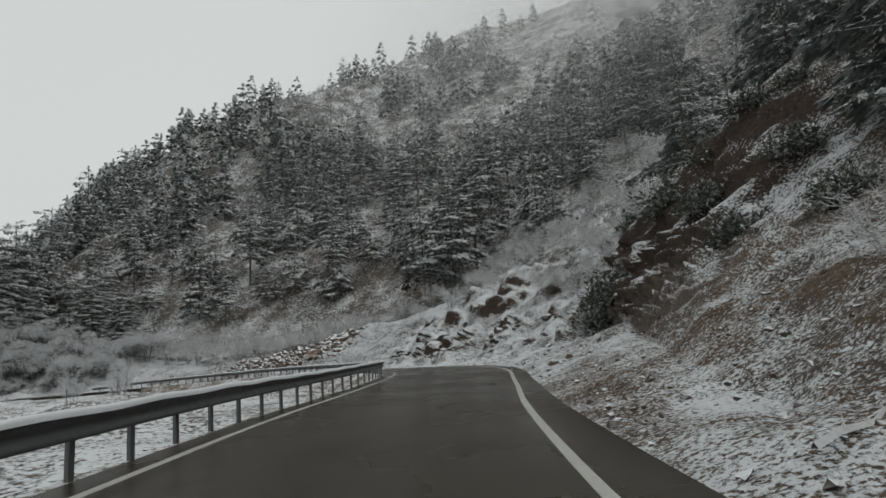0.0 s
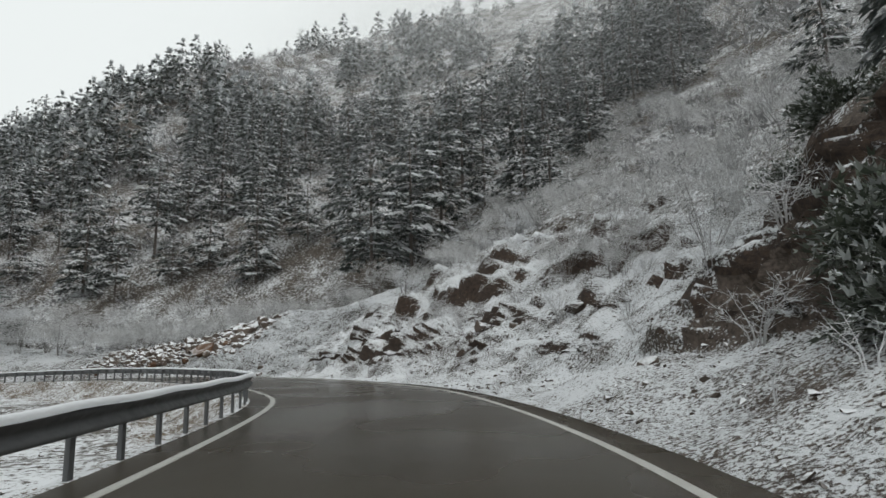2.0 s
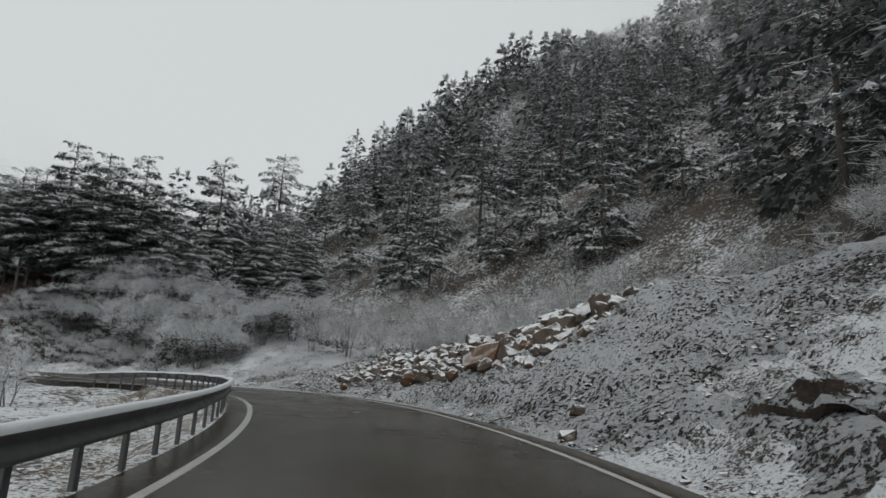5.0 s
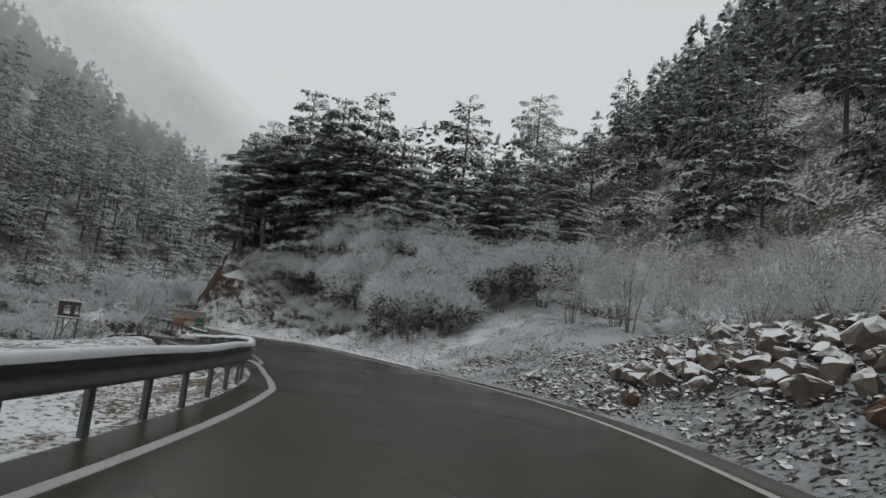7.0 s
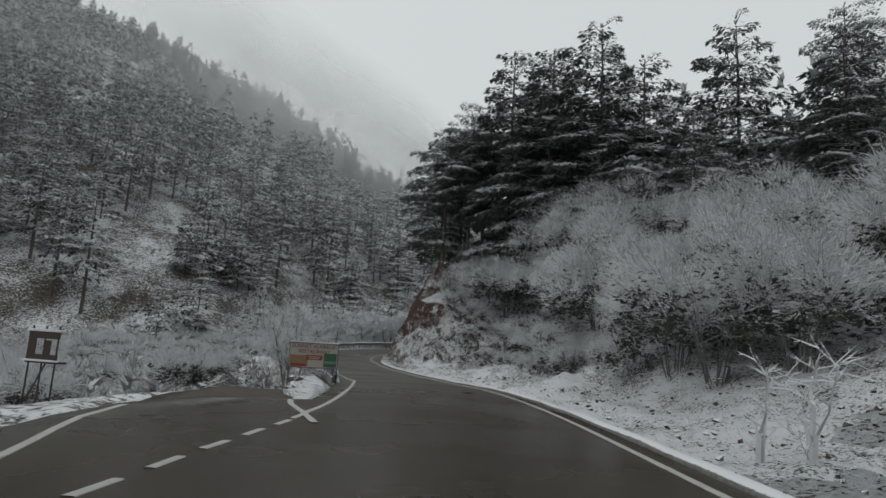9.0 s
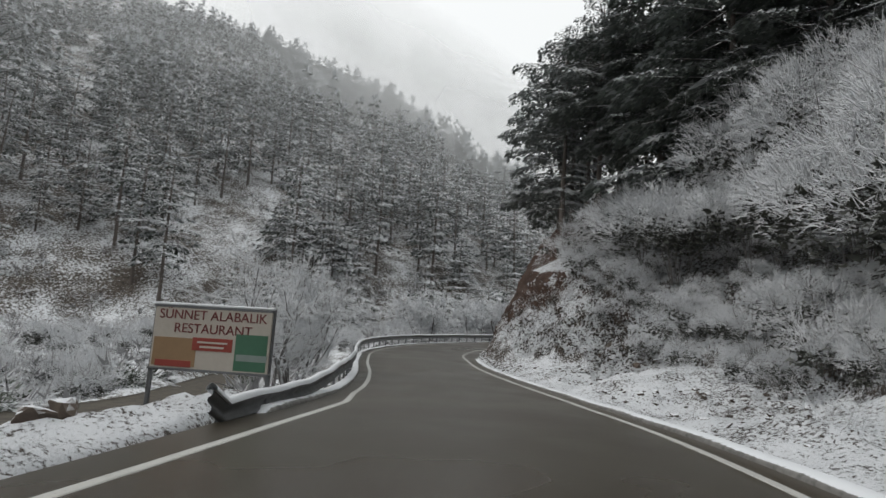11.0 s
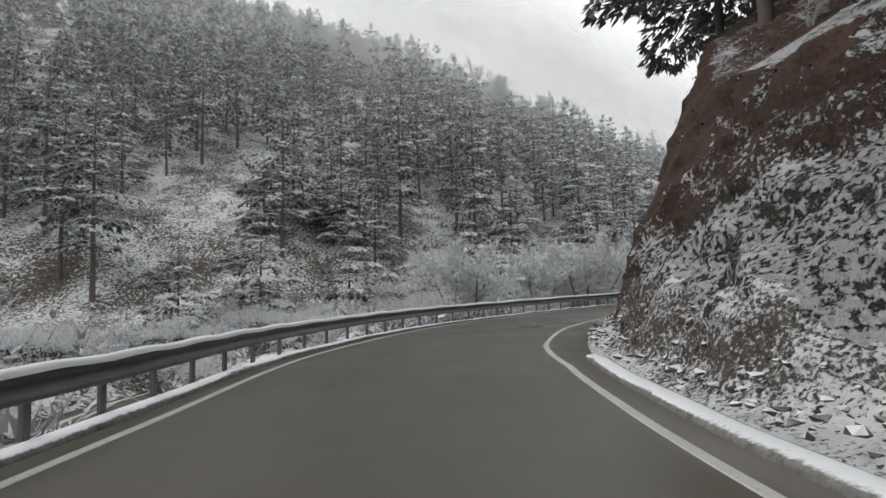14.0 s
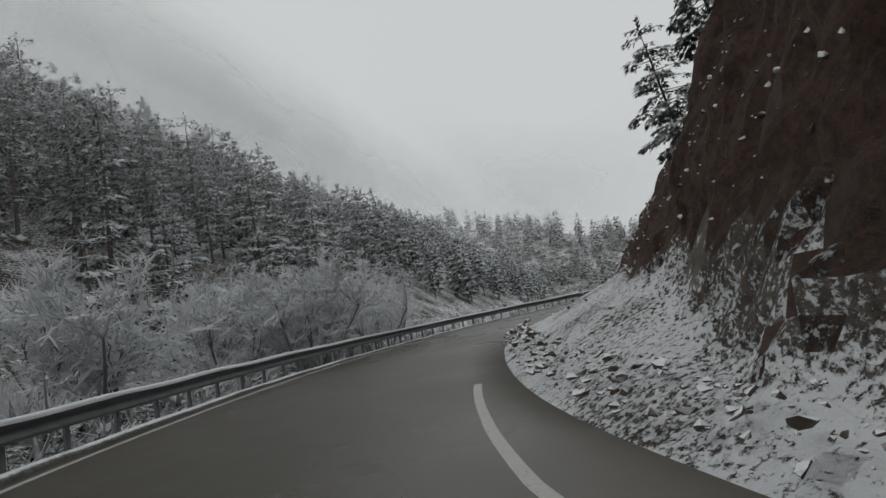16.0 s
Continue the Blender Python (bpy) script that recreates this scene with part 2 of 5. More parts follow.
# ---- the road's line: centre, height and half width between the painted lines ----
LINE = np.array([(-1.05, -28, 0.01, 2.45), (-1.05, -20, 0.01, 2.45), (-1.1, -12, 0.02, 2.46), (-1.14, -3.7, 0.07, 2.47), (-1.26, 4.1, 0.19, 2.5), (-1.15, 12.07, 0.36, 2.55), (-0.7, 19.8, 0.47, 2.65), (-0.25, 28.2, 0.64, 2.7), (-0.78, 37.2, 0.72, 2.72),
                 (-2.33, 43.7, 0.76, 2.92), (-5.53, 50.93, 0.81, 3.0)])
LINE = np.vstack([LINE, [(-10.24, 57.95, 0.89, 2.95), (-15.7, 64.02, 0.93, 2.92), (-21.7, 69.27, 0.88, 2.95), (-28.24, 73.39, 0.8, 3.05), (-35.95, 76.35, 0.65, 2.97), (-43.5, 78.4, 0.5, 2.84), (-52.2, 80.1, 0.44, 2.82), (-59.93, 81.0, 0.38, 2.75)],
                  [(-67.45, 81.2, 0.21, 2.61), (-75.03, 80.69, 0.18, 2.55), (-83.47, 79.9, 0.28, 2.7), (-91.48, 79.8, 0.56, 2.92), (-99.54, 81.67, 0.92, 2.96), (-106.75, 85.28, 1.24, 2.97), (-113.42, 89.95, 1.56, 2.97)],
                  [(-119.4, 95.6, 1.87, 2.96), (-124.4, 101.7, 2.19, 2.96), (-128.6, 108.6, 2.5, 2.96), (-132.2, 116, 2.8, 2.96), (-136.2, 123.4, 3.1, 2.96), (-143, 132.5, 3.5, 2.96)],
                  [(-156, 146, 4.0, 2.96), (-182, 169, 4.4, 2.96), (-225, 205, 4.8, 2.96), (-300, 262, 5, 2.96), (-430, 370, 6, 2.96)]])


def glide(points, n):
    """A smooth line through the points (Catmull-Rom)."""
    p = np.vstack([2 * points[0] - points[1], points, 2 * points[-1] - points[-2]])
    u = (np.arange(n) / n)[:, None]
    out = [0.5 * (2 * b + (c - a) * u + (2 * a - 5 * b + 4 * c - d) * u**2 + (3 * b - a - 3 * c + d) * u**3) for a, b, c, d in zip(p, p[1:], p[2:], p[3:])]
    return np.vstack(out + [points[-1:]])


def measured(line, step):
    """The line at even steps of its length: stations, places, and the normals to the left."""
    run = np.r_[0, np.cumsum(np.hypot(*np.diff(line[:, :2], axis=0).T))]
    at = np.arange(0, run[-1], step)
    p = np.column_stack([np.interp(at, run, line[:, k]) for k in range(line.shape[1])])
    tan = np.gradient(p[:, :2], axis=0)
    tan /= np.linalg.norm(tan, axis=1)[:, None]
    return at, p, np.column_stack([-tan[:, 1], tan[:, 0]])


S0 = 28.0
RS, RP, RN = measured(glide(LINE, 24), 0.5)
RS = RS - S0
VERGE = 0.62


def beside(s, o, up=0.0):
    """Places at the stations s and o metres left of the road's centre."""
    s, o = np.broadcast_arrays(np.asarray(s, float), np.asarray(o, float))
    x, y, z = (np.interp(s, RS, RP[:, k]) for k in range(3))
    nx, ny = np.interp(s, RS, RN[:, 0]), np.interp(s, RS, RN[:, 1])
    return np.column_stack([x + nx * o, y + ny * o, z + up])


def flare(s):
    """How far the asphalt widens towards the side road."""
    return np.interp(s, [85, 88, 90, 93.2, 94.2, 96, 98.5, 100.5, 103, 105.5, 107, 108.3, 109], [0, 0.08, 0.25, 0.4, 0.95, 1.67, 2.36, 2.84, 3.3, 3.35, 2.9, 2.4, 0])


def swing(s):
    """How far the barrier swings out towards the side road."""
    return np.interp(s, [85, 90, 92, 94.5, 96, 97.5], [0, 0.3, 0.65, 1.2, 1.6, 2.05])


def sag(s):
    """How far the bent ends of the barrier hang down."""
    return np.interp(s, [91, 94, 97.5, 98, 116, 117, 121, 123.5, 125, 128.5, 131], [0, 0.08, 0.2, 0, 0, 0.5, 0.42, 0.26, 0.14, 0.06, 0])


def half(s):
    return np.interp(s, RS, RP[:, 3])


def nearest(px, py, pts, norm, block=4000):
    """For each place: the index of the nearest point of a line and the distance to its left."""
    idx, off = np.empty(len(px), int), np.empty(len(px))
    for a in range(0, len(px), block):
        dx = px[a:a + block, None] - pts[None, :, 0]
        dy = py[a:a + block, None] - pts[None, :, 1]
        d2 = dx * dx + dy * dy
        i = d2.argmin(1)
        r = np.arange(len(i))
        idx[a:a + block] = i
        off[a:a + block] = np.sqrt(d2[r, i]) * np.sign(dx[r, i] * norm[i, 0] + dy[r, i] * norm[i, 1])
    return idx, off


# the bank on the hill's side, by stations: shoulder's width and slope, the steep part's slope and height, the slope above it
BANK = np.array([(-28, 1.8, 0.15, 0.75, 7, 0.7), (10, 2.2, 0.16, 0.6, 7, 0.7), (19, 3.4, 0.3, 0.9, 8, 0.75), (24, 4.2, 0.38, 1.6, 7.5, 0.75), (31.5, 4.0, 0.38, 1.8, 4.2, 0.75), (36.5, 2.9, 0.22, 0.6, 8, 0.75), (52, 1.5, 0.2, 0.7, 5, 0.7),
                 (62, 0.8, 0.25, 0.62, 4.6, 0.45), (71, 0.6, 0.3, 0.7, 5.2, 0.05), (79, 0.5, 0.3, 0.6, 2.6, 0.05), (86, 0.6, 0.25, 0.45, 2.4, 0.05), (91, 0.8, 0.2, 0.4, 1.9, 0.05)])
BANK = np.vstack([BANK, [(96, 2.2, 0.1, 0.3, 1.0, 0.2), (108, 3.0, 0.08, 0.5, 4, 0.2), (122, 4.5, 0.13, 0.85, 6, 0.15), (131, 4.2, 0.22, 1.0, 6, 0.2), (136, 2.0, 0.3, 1.1, 5.5, 0.5), (140, 0.44, 0.28, 1.16, 5.06, 0.6), (148, 0.69, 0.54, 2.44, 5.2, 0.55)],
                  [(155, 0.8, 0.5, 2.4, 8.62, 0.55), (158, 1.6, 0.52, 2.1, 10, 0.5), (160, 2.16, 0.54, 2.15, 10.95, 0.5), (167, 3.42, 0.46, 1.28, 11.2, 0.5), (178, 3.68, 0.25, 1.23, 11, 0.5), (190, 3.2, 0.3, 0.9, 6, 0.3), (222, 4.0, 0.15, 0.3, 3, 0.2)]])
DROP = np.array([(-28, 1.3), (85, 1.1), (93, 0.25), (108, 0.25), (116, 1.6), (135, 1.7), (150, 0.9), (240, 0.7)])


def bank(s, d):
    """Height above the road, d metres beyond the asphalt on the hill's side."""
    w, a, b, h, c = (np.interp(s, BANK[:, 0], BANK[:, k]) for k in range(1, 6))
    d = np.maximum(d, 0)
    far = np.maximum(d - w - h / b, 0)
    z = a * np.minimum(d, w) + np.clip(b * (d - w), 0, h) + c * np.minimum(far, 12) + 0.8 * np.maximum(far - 12, 0)
    wide = 10 + 0.76 * (d - 20)
    k = np.clip((d - 14) / 22, 0, 1)
    k = k * k * (3 - 2 * k)
    return z * (1 - k) + wide * k


BFOOT = np.array([(-20., -140.), (-71, -13), (-107, 32), (-128, 73), (-153, 110), (-196, 148), (-255, 205), (-345, 290), (-500, 420)])
BS, BP, BN = measured(glide(BFOOT, 12), 4.0)


def softmin(a, b, k=8.0):
    h = np.clip(0.5 + 0.5 * (b - a) / k, 0, 1)
    return b * (1 - h) + a * h - k * h * (1 - h)


def rolling(x, y, scale, seed=0.0):
    return np.array([noise.fractal((a / scale, b / scale, seed), 0.9, 2.1, 4) for a, b in zip(x, y)])


# the side road that leaves at the junction and runs down below the main road
SIDE = np.array([(-48.6, 74.1, 0.40, 1.2), (-52.5, 74.6, 0.41, 1.6), (-56, 74.6, 0.30, 1.2), (-60, 74.5, 0.08, 1.3), (-66, 73.4, -0.4, 1.5), (-74, 71.5, -1.0, 1.5), (-84, 69, -1.5, 1.5), (-94, 67.3, -1.7, 1.5), (-106, 66.5, -1.6, 1.5)])
_, SP, SN = measured(glide(SIDE, 12), 0.5)


def ground_z(x, y, rough=True):
    """Height of the open ground (with the banks) at many places."""
    x, y = np.asarray(x, float), np.asarray(y, float)
    i, o = nearest(x, y, RP, RN)
    s, zr, hw = RS[i], RP[i, 2], RP[i, 3]
    hill = bank(s, -o - hw - VERGE)
    # the low ground between the two hills
    q = -0.777 * (x + 8) - 0.63 * (y - 54)
    away = -o - hw - VERGE
    gap = np.clip((q + 30) / 44, 0, 1) * np.clip((away - 12) / 12, 0, 1) * np.clip((82 - away) / 42, 0, 1) * np.clip((s - 84) / 10, 0, 1) * np.maximum(np.clip((152 - s) / 8, 0, 1), np.clip((away - 26) / 14, 0, 1))
    gap = gap * (1 - 0.5 * np.clip((away - 25) / 20, 0, 1))
    hill = hill - gap * np.maximum(hill - 7 - 0.12 * (away - 20), 0)
    crest = np.interp(x, [-220, -165, -129, -87, -47, 13, 90, 300], [15, 70, 108, 134, 165, 190, 195, 195])
    spur = 21 * np.exp(-((x + 100) / 58)**2 - ((y - 225) / 62)**2)
    hill = softmin(hill + spur, crest, 12)
    d = np.maximum(o - hw - 0.75 - flare(s), 0)
    drop = np.interp(s, DROP[:, 0], DROP[:, 1])
    valley = -np.minimum(0.55 * d, drop) - 0.012 * np.clip(d, 0, 60)
    z = zr + np.where(o < 0, hill, valley)
    j, e = nearest(x, y, BP, BN)
    e = np.maximum(e, 0)
    cap = np.interp(y, [-140, 0, 25, 60, 100, 150, 430], [200, 195, 168, 116, 74, 62, 75])
    zb = softmin(0.25 * np.minimum(e, 10) + 0.70 * np.clip(e - 10, 0, 50) + 0.61 * np.maximum(e - 60, 0), cap, 16)
    z = z + np.where(o > 0, zb, 0)
    # the wooded ridge that closes the valley
    u, v = -0.72 * (x + 430) + 0.69 * (y - 400), 0.69 * (x + 430) + 0.72 * (y - 400)
    ridge = np.interp(v, [-330, -214, -167, -100, -53, 0, 60, 200], [140, 110, 92, 80, 67, 52, 46, 40]) * np.exp(-(u / 75)**2)
    z = np.where(u > -170, np.maximum(z, ridge), z)
    if rough:
        away = np.clip((np.abs(o) - hw - 1.0) / 12, 0, 1)
        z = z + away * (0.8 * rolling(x, y, 9.0) + np.clip((np.abs(o) - 20) / 60, 0, 1) * 5.0 * rolling(x, y, 45.0, 7.0))
    k, f = nearest(x, y, SP, SN)
    f = np.clip((np.abs(f) - SP[k, 3]) / 3.5, 0, 1)
    f = np.where((o > hw + 0.3) & (k > 0), f * f * (3 - 2 * f), 1)
    return z * f + SP[k, 2] * (1 - f)


# ---- ways to build ----
def mesh_of(name, verts, faces, mat, smooth=False):
    me = bpy.data.meshes.new(name)
    me.from_pydata(np.asarray(verts).tolist(), [], faces if isinstance(faces, list) else faces.tolist())
    me.materials.append(mat)
    if smooth:
        me.polygons.foreach_set("use_smooth", np.ones(len(me.polygons), bool))
    me.update()
    return me


def piece(name, me, parent=None, label="", kind=""):
    ob = new(name, me)
    if parent is not None:
        ob.parent = parent
    return tagged(ob, label, kind=kind)


def part(name, bm, mat, parent, label=""):
    me = bpy.data.meshes.new(name)
    bm.to_mesh(me)
    bm.free()
    me.materials.append(mat)
    return piece(name, me, parent, label)


def thing(name, at, label, category, group="", kind="", rz=0.0):
    ob = new(name)
    ob.empty_display_size = 0.2
    ob.matrix_basis = pose(*at, 0, 0, rz)
    return tagged(ob, label, category, group, kind)


def sheet(rows, cols, start=0):
    """Faces of a grid of rows x cols points."""
    a = (np.arange(rows - 1)[:, None] * cols + np.arange(cols - 1)).ravel() + start
    return np.column_stack([a, a + cols, a + cols + 1, a + 1])


def box(bm, size, at, turn=None):
    m = Matrix.Translation(at) @ (turn or Matrix.Identity(4)) @ Matrix.Diagonal((*size, 1))
    return bmesh.ops.create_cube(bm, size=1.0, matrix=m)["verts"]


def swept(s, profile):
    """A profile (offset to the left, height) carried along the road's stations."""
    k = len(profile)
    v = np.vstack([beside(np.full(k, a), half(a) + swing(a) * (a < 112) + profile[:, 0], profile[:, 1] - sag(a)) for a in s])
    return v, sheet(len(s), k)


# ---- ground: one sheet to the horizon ----
def axis(lo, hi, step, reach):
    mid = np.arange(lo, hi + step, step)
    out = [step]
    while sum(out) < reach:
        out.append(out[-1] * (1.055 if sum(out) < 260 else 1.25))
    run = np.cumsum(out)
    return np.r_[lo - run[::-1], mid, mid[-1] + run]


def build_ground():
    xs, ys = axis(-150, 30, 0.8, 2600), axis(-25, 135, 0.8, 2600)
    gx, gy = np.meshgrid(xs, ys)
    px, py = gx.ravel(), gy.ravel()
    z = ground_z(px, py)
    i, o = nearest(px, py, RP, RN)
    d = np.abs(o) - RP[i, 3] - VERGE
    inner = (RS[i] > -27) & (RS[i] < 217)
    sink = np.where((o < 0) & (d > -4) & (d < 13.0) & inner, 0.9, 0.0)
    z = np.where(np.where(o > 0, o - flare(RS[i]), -o) < RP[i, 3] + 1.2, np.minimum(z, RP[i, 2]) - 0.35, z - sink)
    k, f = nearest(px, py, SP, SN)
    z = np.where((np.abs(f) < SP[k, 3] + 0.45) & (k > 2), np.minimum(z, SP[k, 2]) - 0.25, z)
    faces = sheet(len(ys), len(xs))[:, ::-1]
    ob = new("ground", mesh_of("ground", np.column_stack([px, py, z]), faces, M_GROUND, True))
    tagged(ob, "snow-dusted stony valley floor and mountain slopes", "ground", kind="structure")


def build_bank():
    """The hillside along the road, finer than the ground: shoulder, scree, rock faces."""
    s = np.arange(-26, 215, 0.32)
    d = np.r_[np.arange(0, 0.6, 0.2), np.arange(0.6, 6.4, 0.095), np.arange(6.4, 15.5, 0.4)]
    sg, dg = np.repeat(s, len(d)), np.tile(d, len(s))
    p = beside(sg, -(half(sg) + VERGE + dg))
    h = bank(sg, dg)
    slope = (bank(sg, dg + 0.25) - bank(sg, np.maximum(dg - 0.25, 0))) / 0.5
    steep = np.clip((slope - 0.55) / 1.0, 0, 1)
    n = np.array([(noise.fractal(Vector((a, b, c)) * 0.22, 0.8, 2.0, 3), noise.fractal(Vector((a, b, c)) * 1.1 + Vector((9, 0, 0)), 0.7, 2.1, 5)) for a, b, c in zip(p[:, 0], p[:, 1], p[:, 2] + h)])
    grow = np.clip(dg / 1.2, 0, 1)
    calm = np.interp(sg, [112, 120, 134, 141, 150], [1.0, 2.0, 1.6, 0.7, 0.5])
    calm = calm * np.interp(sg, [34, 40, 62, 70, 96, 104], [1, 1.9, 1.9, 1.5, 1.5, 1])
    out = grow * calm * (n[:, 0] * (0.25 + 0.5 * steep) + n[:, 1] * (0.09 + 0.34 * steep))
    # ledges of layered rock that climb along the crag
    lay_at = (h + 0.5 * (sg - 26) + 1.2 * n[:, 0]) / 1.3
    ledge = (lay_at - np.floor(lay_at))**2 * np.interp(sg, [12, 20, 35, 40], [0, 1, 1, 0]) * np.clip((slope - 0.5) / 0.5, 0, 1)
    out = out + 0.6 * ledge
    step_at = (h + 0.16 * (sg - 50) + 1.5 * n[:, 0]) / 3.1
    step = (step_at - np.floor(step_at))**4 * np.interp(sg, [38, 43, 59, 63], [0, 1, 1, 0]) * np.clip((h - 0.9) / 0.8, 0, 1) * np.clip(0.55 + 1.3 * n[:, 0], 0, 1)
    out = out + 0.75 * step
    grain = np.array([noise.fractal(Vector(q) * 3.4, 0.7, 2.1, 3) for q in np.column_stack([p[:, :2], p[:, 2] + h])])
    out = out + grain * 0.09 * grow * np.clip(steep * 1.5, 0, 1)
    lean = np.stack([np.interp(sg, RS, RN[:, 0]), np.interp(sg, RS, RN[:, 1])], 1)
    lift = np.where(dg > 14, -0.6, 0.0)
    p[:, :2] += lean * (out * np.maximum(steep, 0.8 * (step > 0.02)))[:, None]
    p[:, 2] += h + out * (1 - 0.75 * steep) - 0.02 + lift
    ob = new("hillside_bank", mesh_of("hillside_bank", p, sheet(len(s), len(d))[:, ::-1], M_BANK, True))
    ob.data.materials.append(M_ROCK)
    cell = sheet(len(s), len(d))[:, 0]
    st, ss = slope[cell], sg[cell]
    rise = h[cell] + 1.3 * n[cell, 0] + 1.5 * n[cell, 1] + 0.8 * grain[cell]
    cliff = (ss > 141) & (rise > np.interp(ss, [141, 146, 149, 151.5, 166], [5.0, 3.9, 2.4, 1.2, 1.3])) & ((st > 0.98) | (ss > 148)) | (ss > 147) & (h[cell] > np.interp(ss, [147, 149, 151.5], [4.6, 2.6, 1.9]) + 0.5 * n[cell, 0])
    streak = (ss > 137) & (ss < 178) & ~cliff & (rise > np.interp(ss, [137, 143, 150, 152, 166], [2.6, 2.2, 1.1, 0.8, 0.9]))
    crag = (st > 0.8) & (ss > 15) & (ss < 36) & (rise > np.interp(ss, [15, 24, 34], [4.5, 2.4, 2.2]))
    tip = np.array([q.normal.z for q in ob.data.polygons])
    undercut = (ss > 38) & (ss < 64) & (tip < 0.55) & (h[cell] > 0.7)
    rocky = cliff | crag | undercut
    brushy = (ss > 116) & (ss < 146) & (h[cell] > 1.0 + 0.8 * n[cell, 0])
    ob.data.materials.append(M_SHELF)
    ob.data.materials.append(M_CRAG)
    ob.data.materials.append(M_STREAK)
    ob.data.materials.append(M_RUBBLE)
    ob.data.materials.append(M_LITTER)
    litter = ((ss < 17 + 5 * n[cell, 0]) & (dg[cell] < 1.7 + 1.6 * n[cell, 0] + 0.6 * n[cell, 1])) | ((ss < 16) & (n[cell, 0] + 0.5 * n[cell, 1] > 0.02))
    litter |= np.hypot((ss - 98) / 2.2, (dg[cell] - 3.2) / 1.1) + 0.7 * n[cell, 1] < 1
    rubble = (ss + 5 * n[cell, 0] > 60) & (ss + 5 * n[cell, 0] < 101)
    ob.data.polygons.foreach_set("material_index", np.where(rocky, np.where(ss < 70, 3, 1), np.where(streak, 4, np.where(litter, 6, np.where(rubble, 5, np.where(((ss + 6 * n[cell, 0] > 86) | (np.abs(ss + 4 * n[cell, 0] - 51) < 17)) & ~brushy, 2, np.where(brushy, 5, 0)))))).astype(np.int32))
    tagged(ob, "steep roadside bank of scree and brown rock under thin snow", "hillside", kind="structure")


def build_road():
    s = np.r_[np.arange(-26, 84, 0.5), np.arange(84, 112, 0.2), np.arange(112, 216, 0.5)]
    cols = np.linspace(-1, 1, 9)
    n, m = len(s), 11
    rows = []
    for a in s:
        w = half(a) + VERGE
        rows.append(beside(np.full(m, a), np.r_[cols * w, w + 0.5 * flare(a) + 0.002, w + flare(a) + 0.004], np.r_[0.03 * (1 - cols**2), 0, 0]))
    edge = np.vstack([beside([a, a], [half(a) + VERGE + flare(a) + 0.004, -half(a) - VERGE], -0.4) for a in s])
    faces = sheet(n, m)[:, ::-1].tolist()
    for k in range(n - 1):
        a, b = m * n + 2 * k, m * n + 2 * k + 2
        faces += [[m * k + m - 1, m * k + 2 * m - 1, b, a], [m * k, a + 1, b + 1, m * k + m]]
    ob = new("road", mesh_of("road", np.vstack(rows + [edge]), faces, M_ASPHALT, True))
    tagged(ob, "wet dark asphalt mountain road", "road", kind="structure")


def build_side_road():
    cols = np.linspace(-1, 1, 7)
    v = np.vstack([np.column_stack([p[0] + n[0] * cols * p[3], p[1] + n[1] * cols * p[3], np.full(7, p[2])]) for p, n in zip(SP, SN)])
    low = np.vstack([np.column_stack([p[0] + n[0] * np.array([1, -1]) * p[3], p[1] + n[1] * np.array([1, -1]) * p[3], np.full(2, p[2] - 0.4)]) for p, n in zip(SP, SN)])
    n = len(SP)
    faces = sheet(n, 7)[:, ::-1].tolist()
    for k in range(n - 1):
        a, b = 7 * n + 2 * k, 7 * n + 2 * k + 2
        faces += [[7 * k + 6, 7 * k + 13, b, a], [7 * k, a + 1, b + 1, 7 * k + 7]]
    ob = new("side_road", mesh_of("side_road", np.vstack([v, low]), faces, M_TRACK, True))
    tagged(ob, "narrow wet side road with thin snow and muddy sand", "road", kind="structure")


def build_kerb(name, first, last, side, label):
    """A low concrete kerb, half covered with snow, along the asphalt's edge."""
    prof = np.array([(0.0, -0.3), (0.0, 0.03), (0.03, 0.065), (0.10, 0.085), (0.26, 0.085), (0.36, 0.05), (0.40, -0.3)])
    s = np.arange(first, last, 0.5)
    v = np.vstack([beside(np.full(7, a), side * (half(a) + 0.42 + prof[:, 0]), (prof[:, 1] + 0.3) * min(1, (a - first) / 1.5, (s[-1] - a) / 7) - 0.3 + 0.006 * math.sin(a * 1.7)) for a in s])
    f = sheet(len(s), 7)
    ob = new(name, mesh_of(name, v, f if side > 0 else f[:, ::-1], M_KERB, True))
    tagged(ob, label, "kerb", kind="structure")


def stripe(name, s, o, width, label, up=0.0):
    v = np.vstack([beside(np.full(4, a), np.array([0, 0.01, width - 0.01, width]) - width / 2 + b, np.array([0.0, 0.008, 0.008, 0.0]) + up + 0.03 * max(0, 1 - (b / (half(a) + VERGE))**2)) for a, b in zip(s, o)])
    ob = new(name, mesh_of(name, v, sheet(len(s), 4)[:, ::-1], M_PAINT))
    return tagged(ob, label, "road marking", kind="structure")


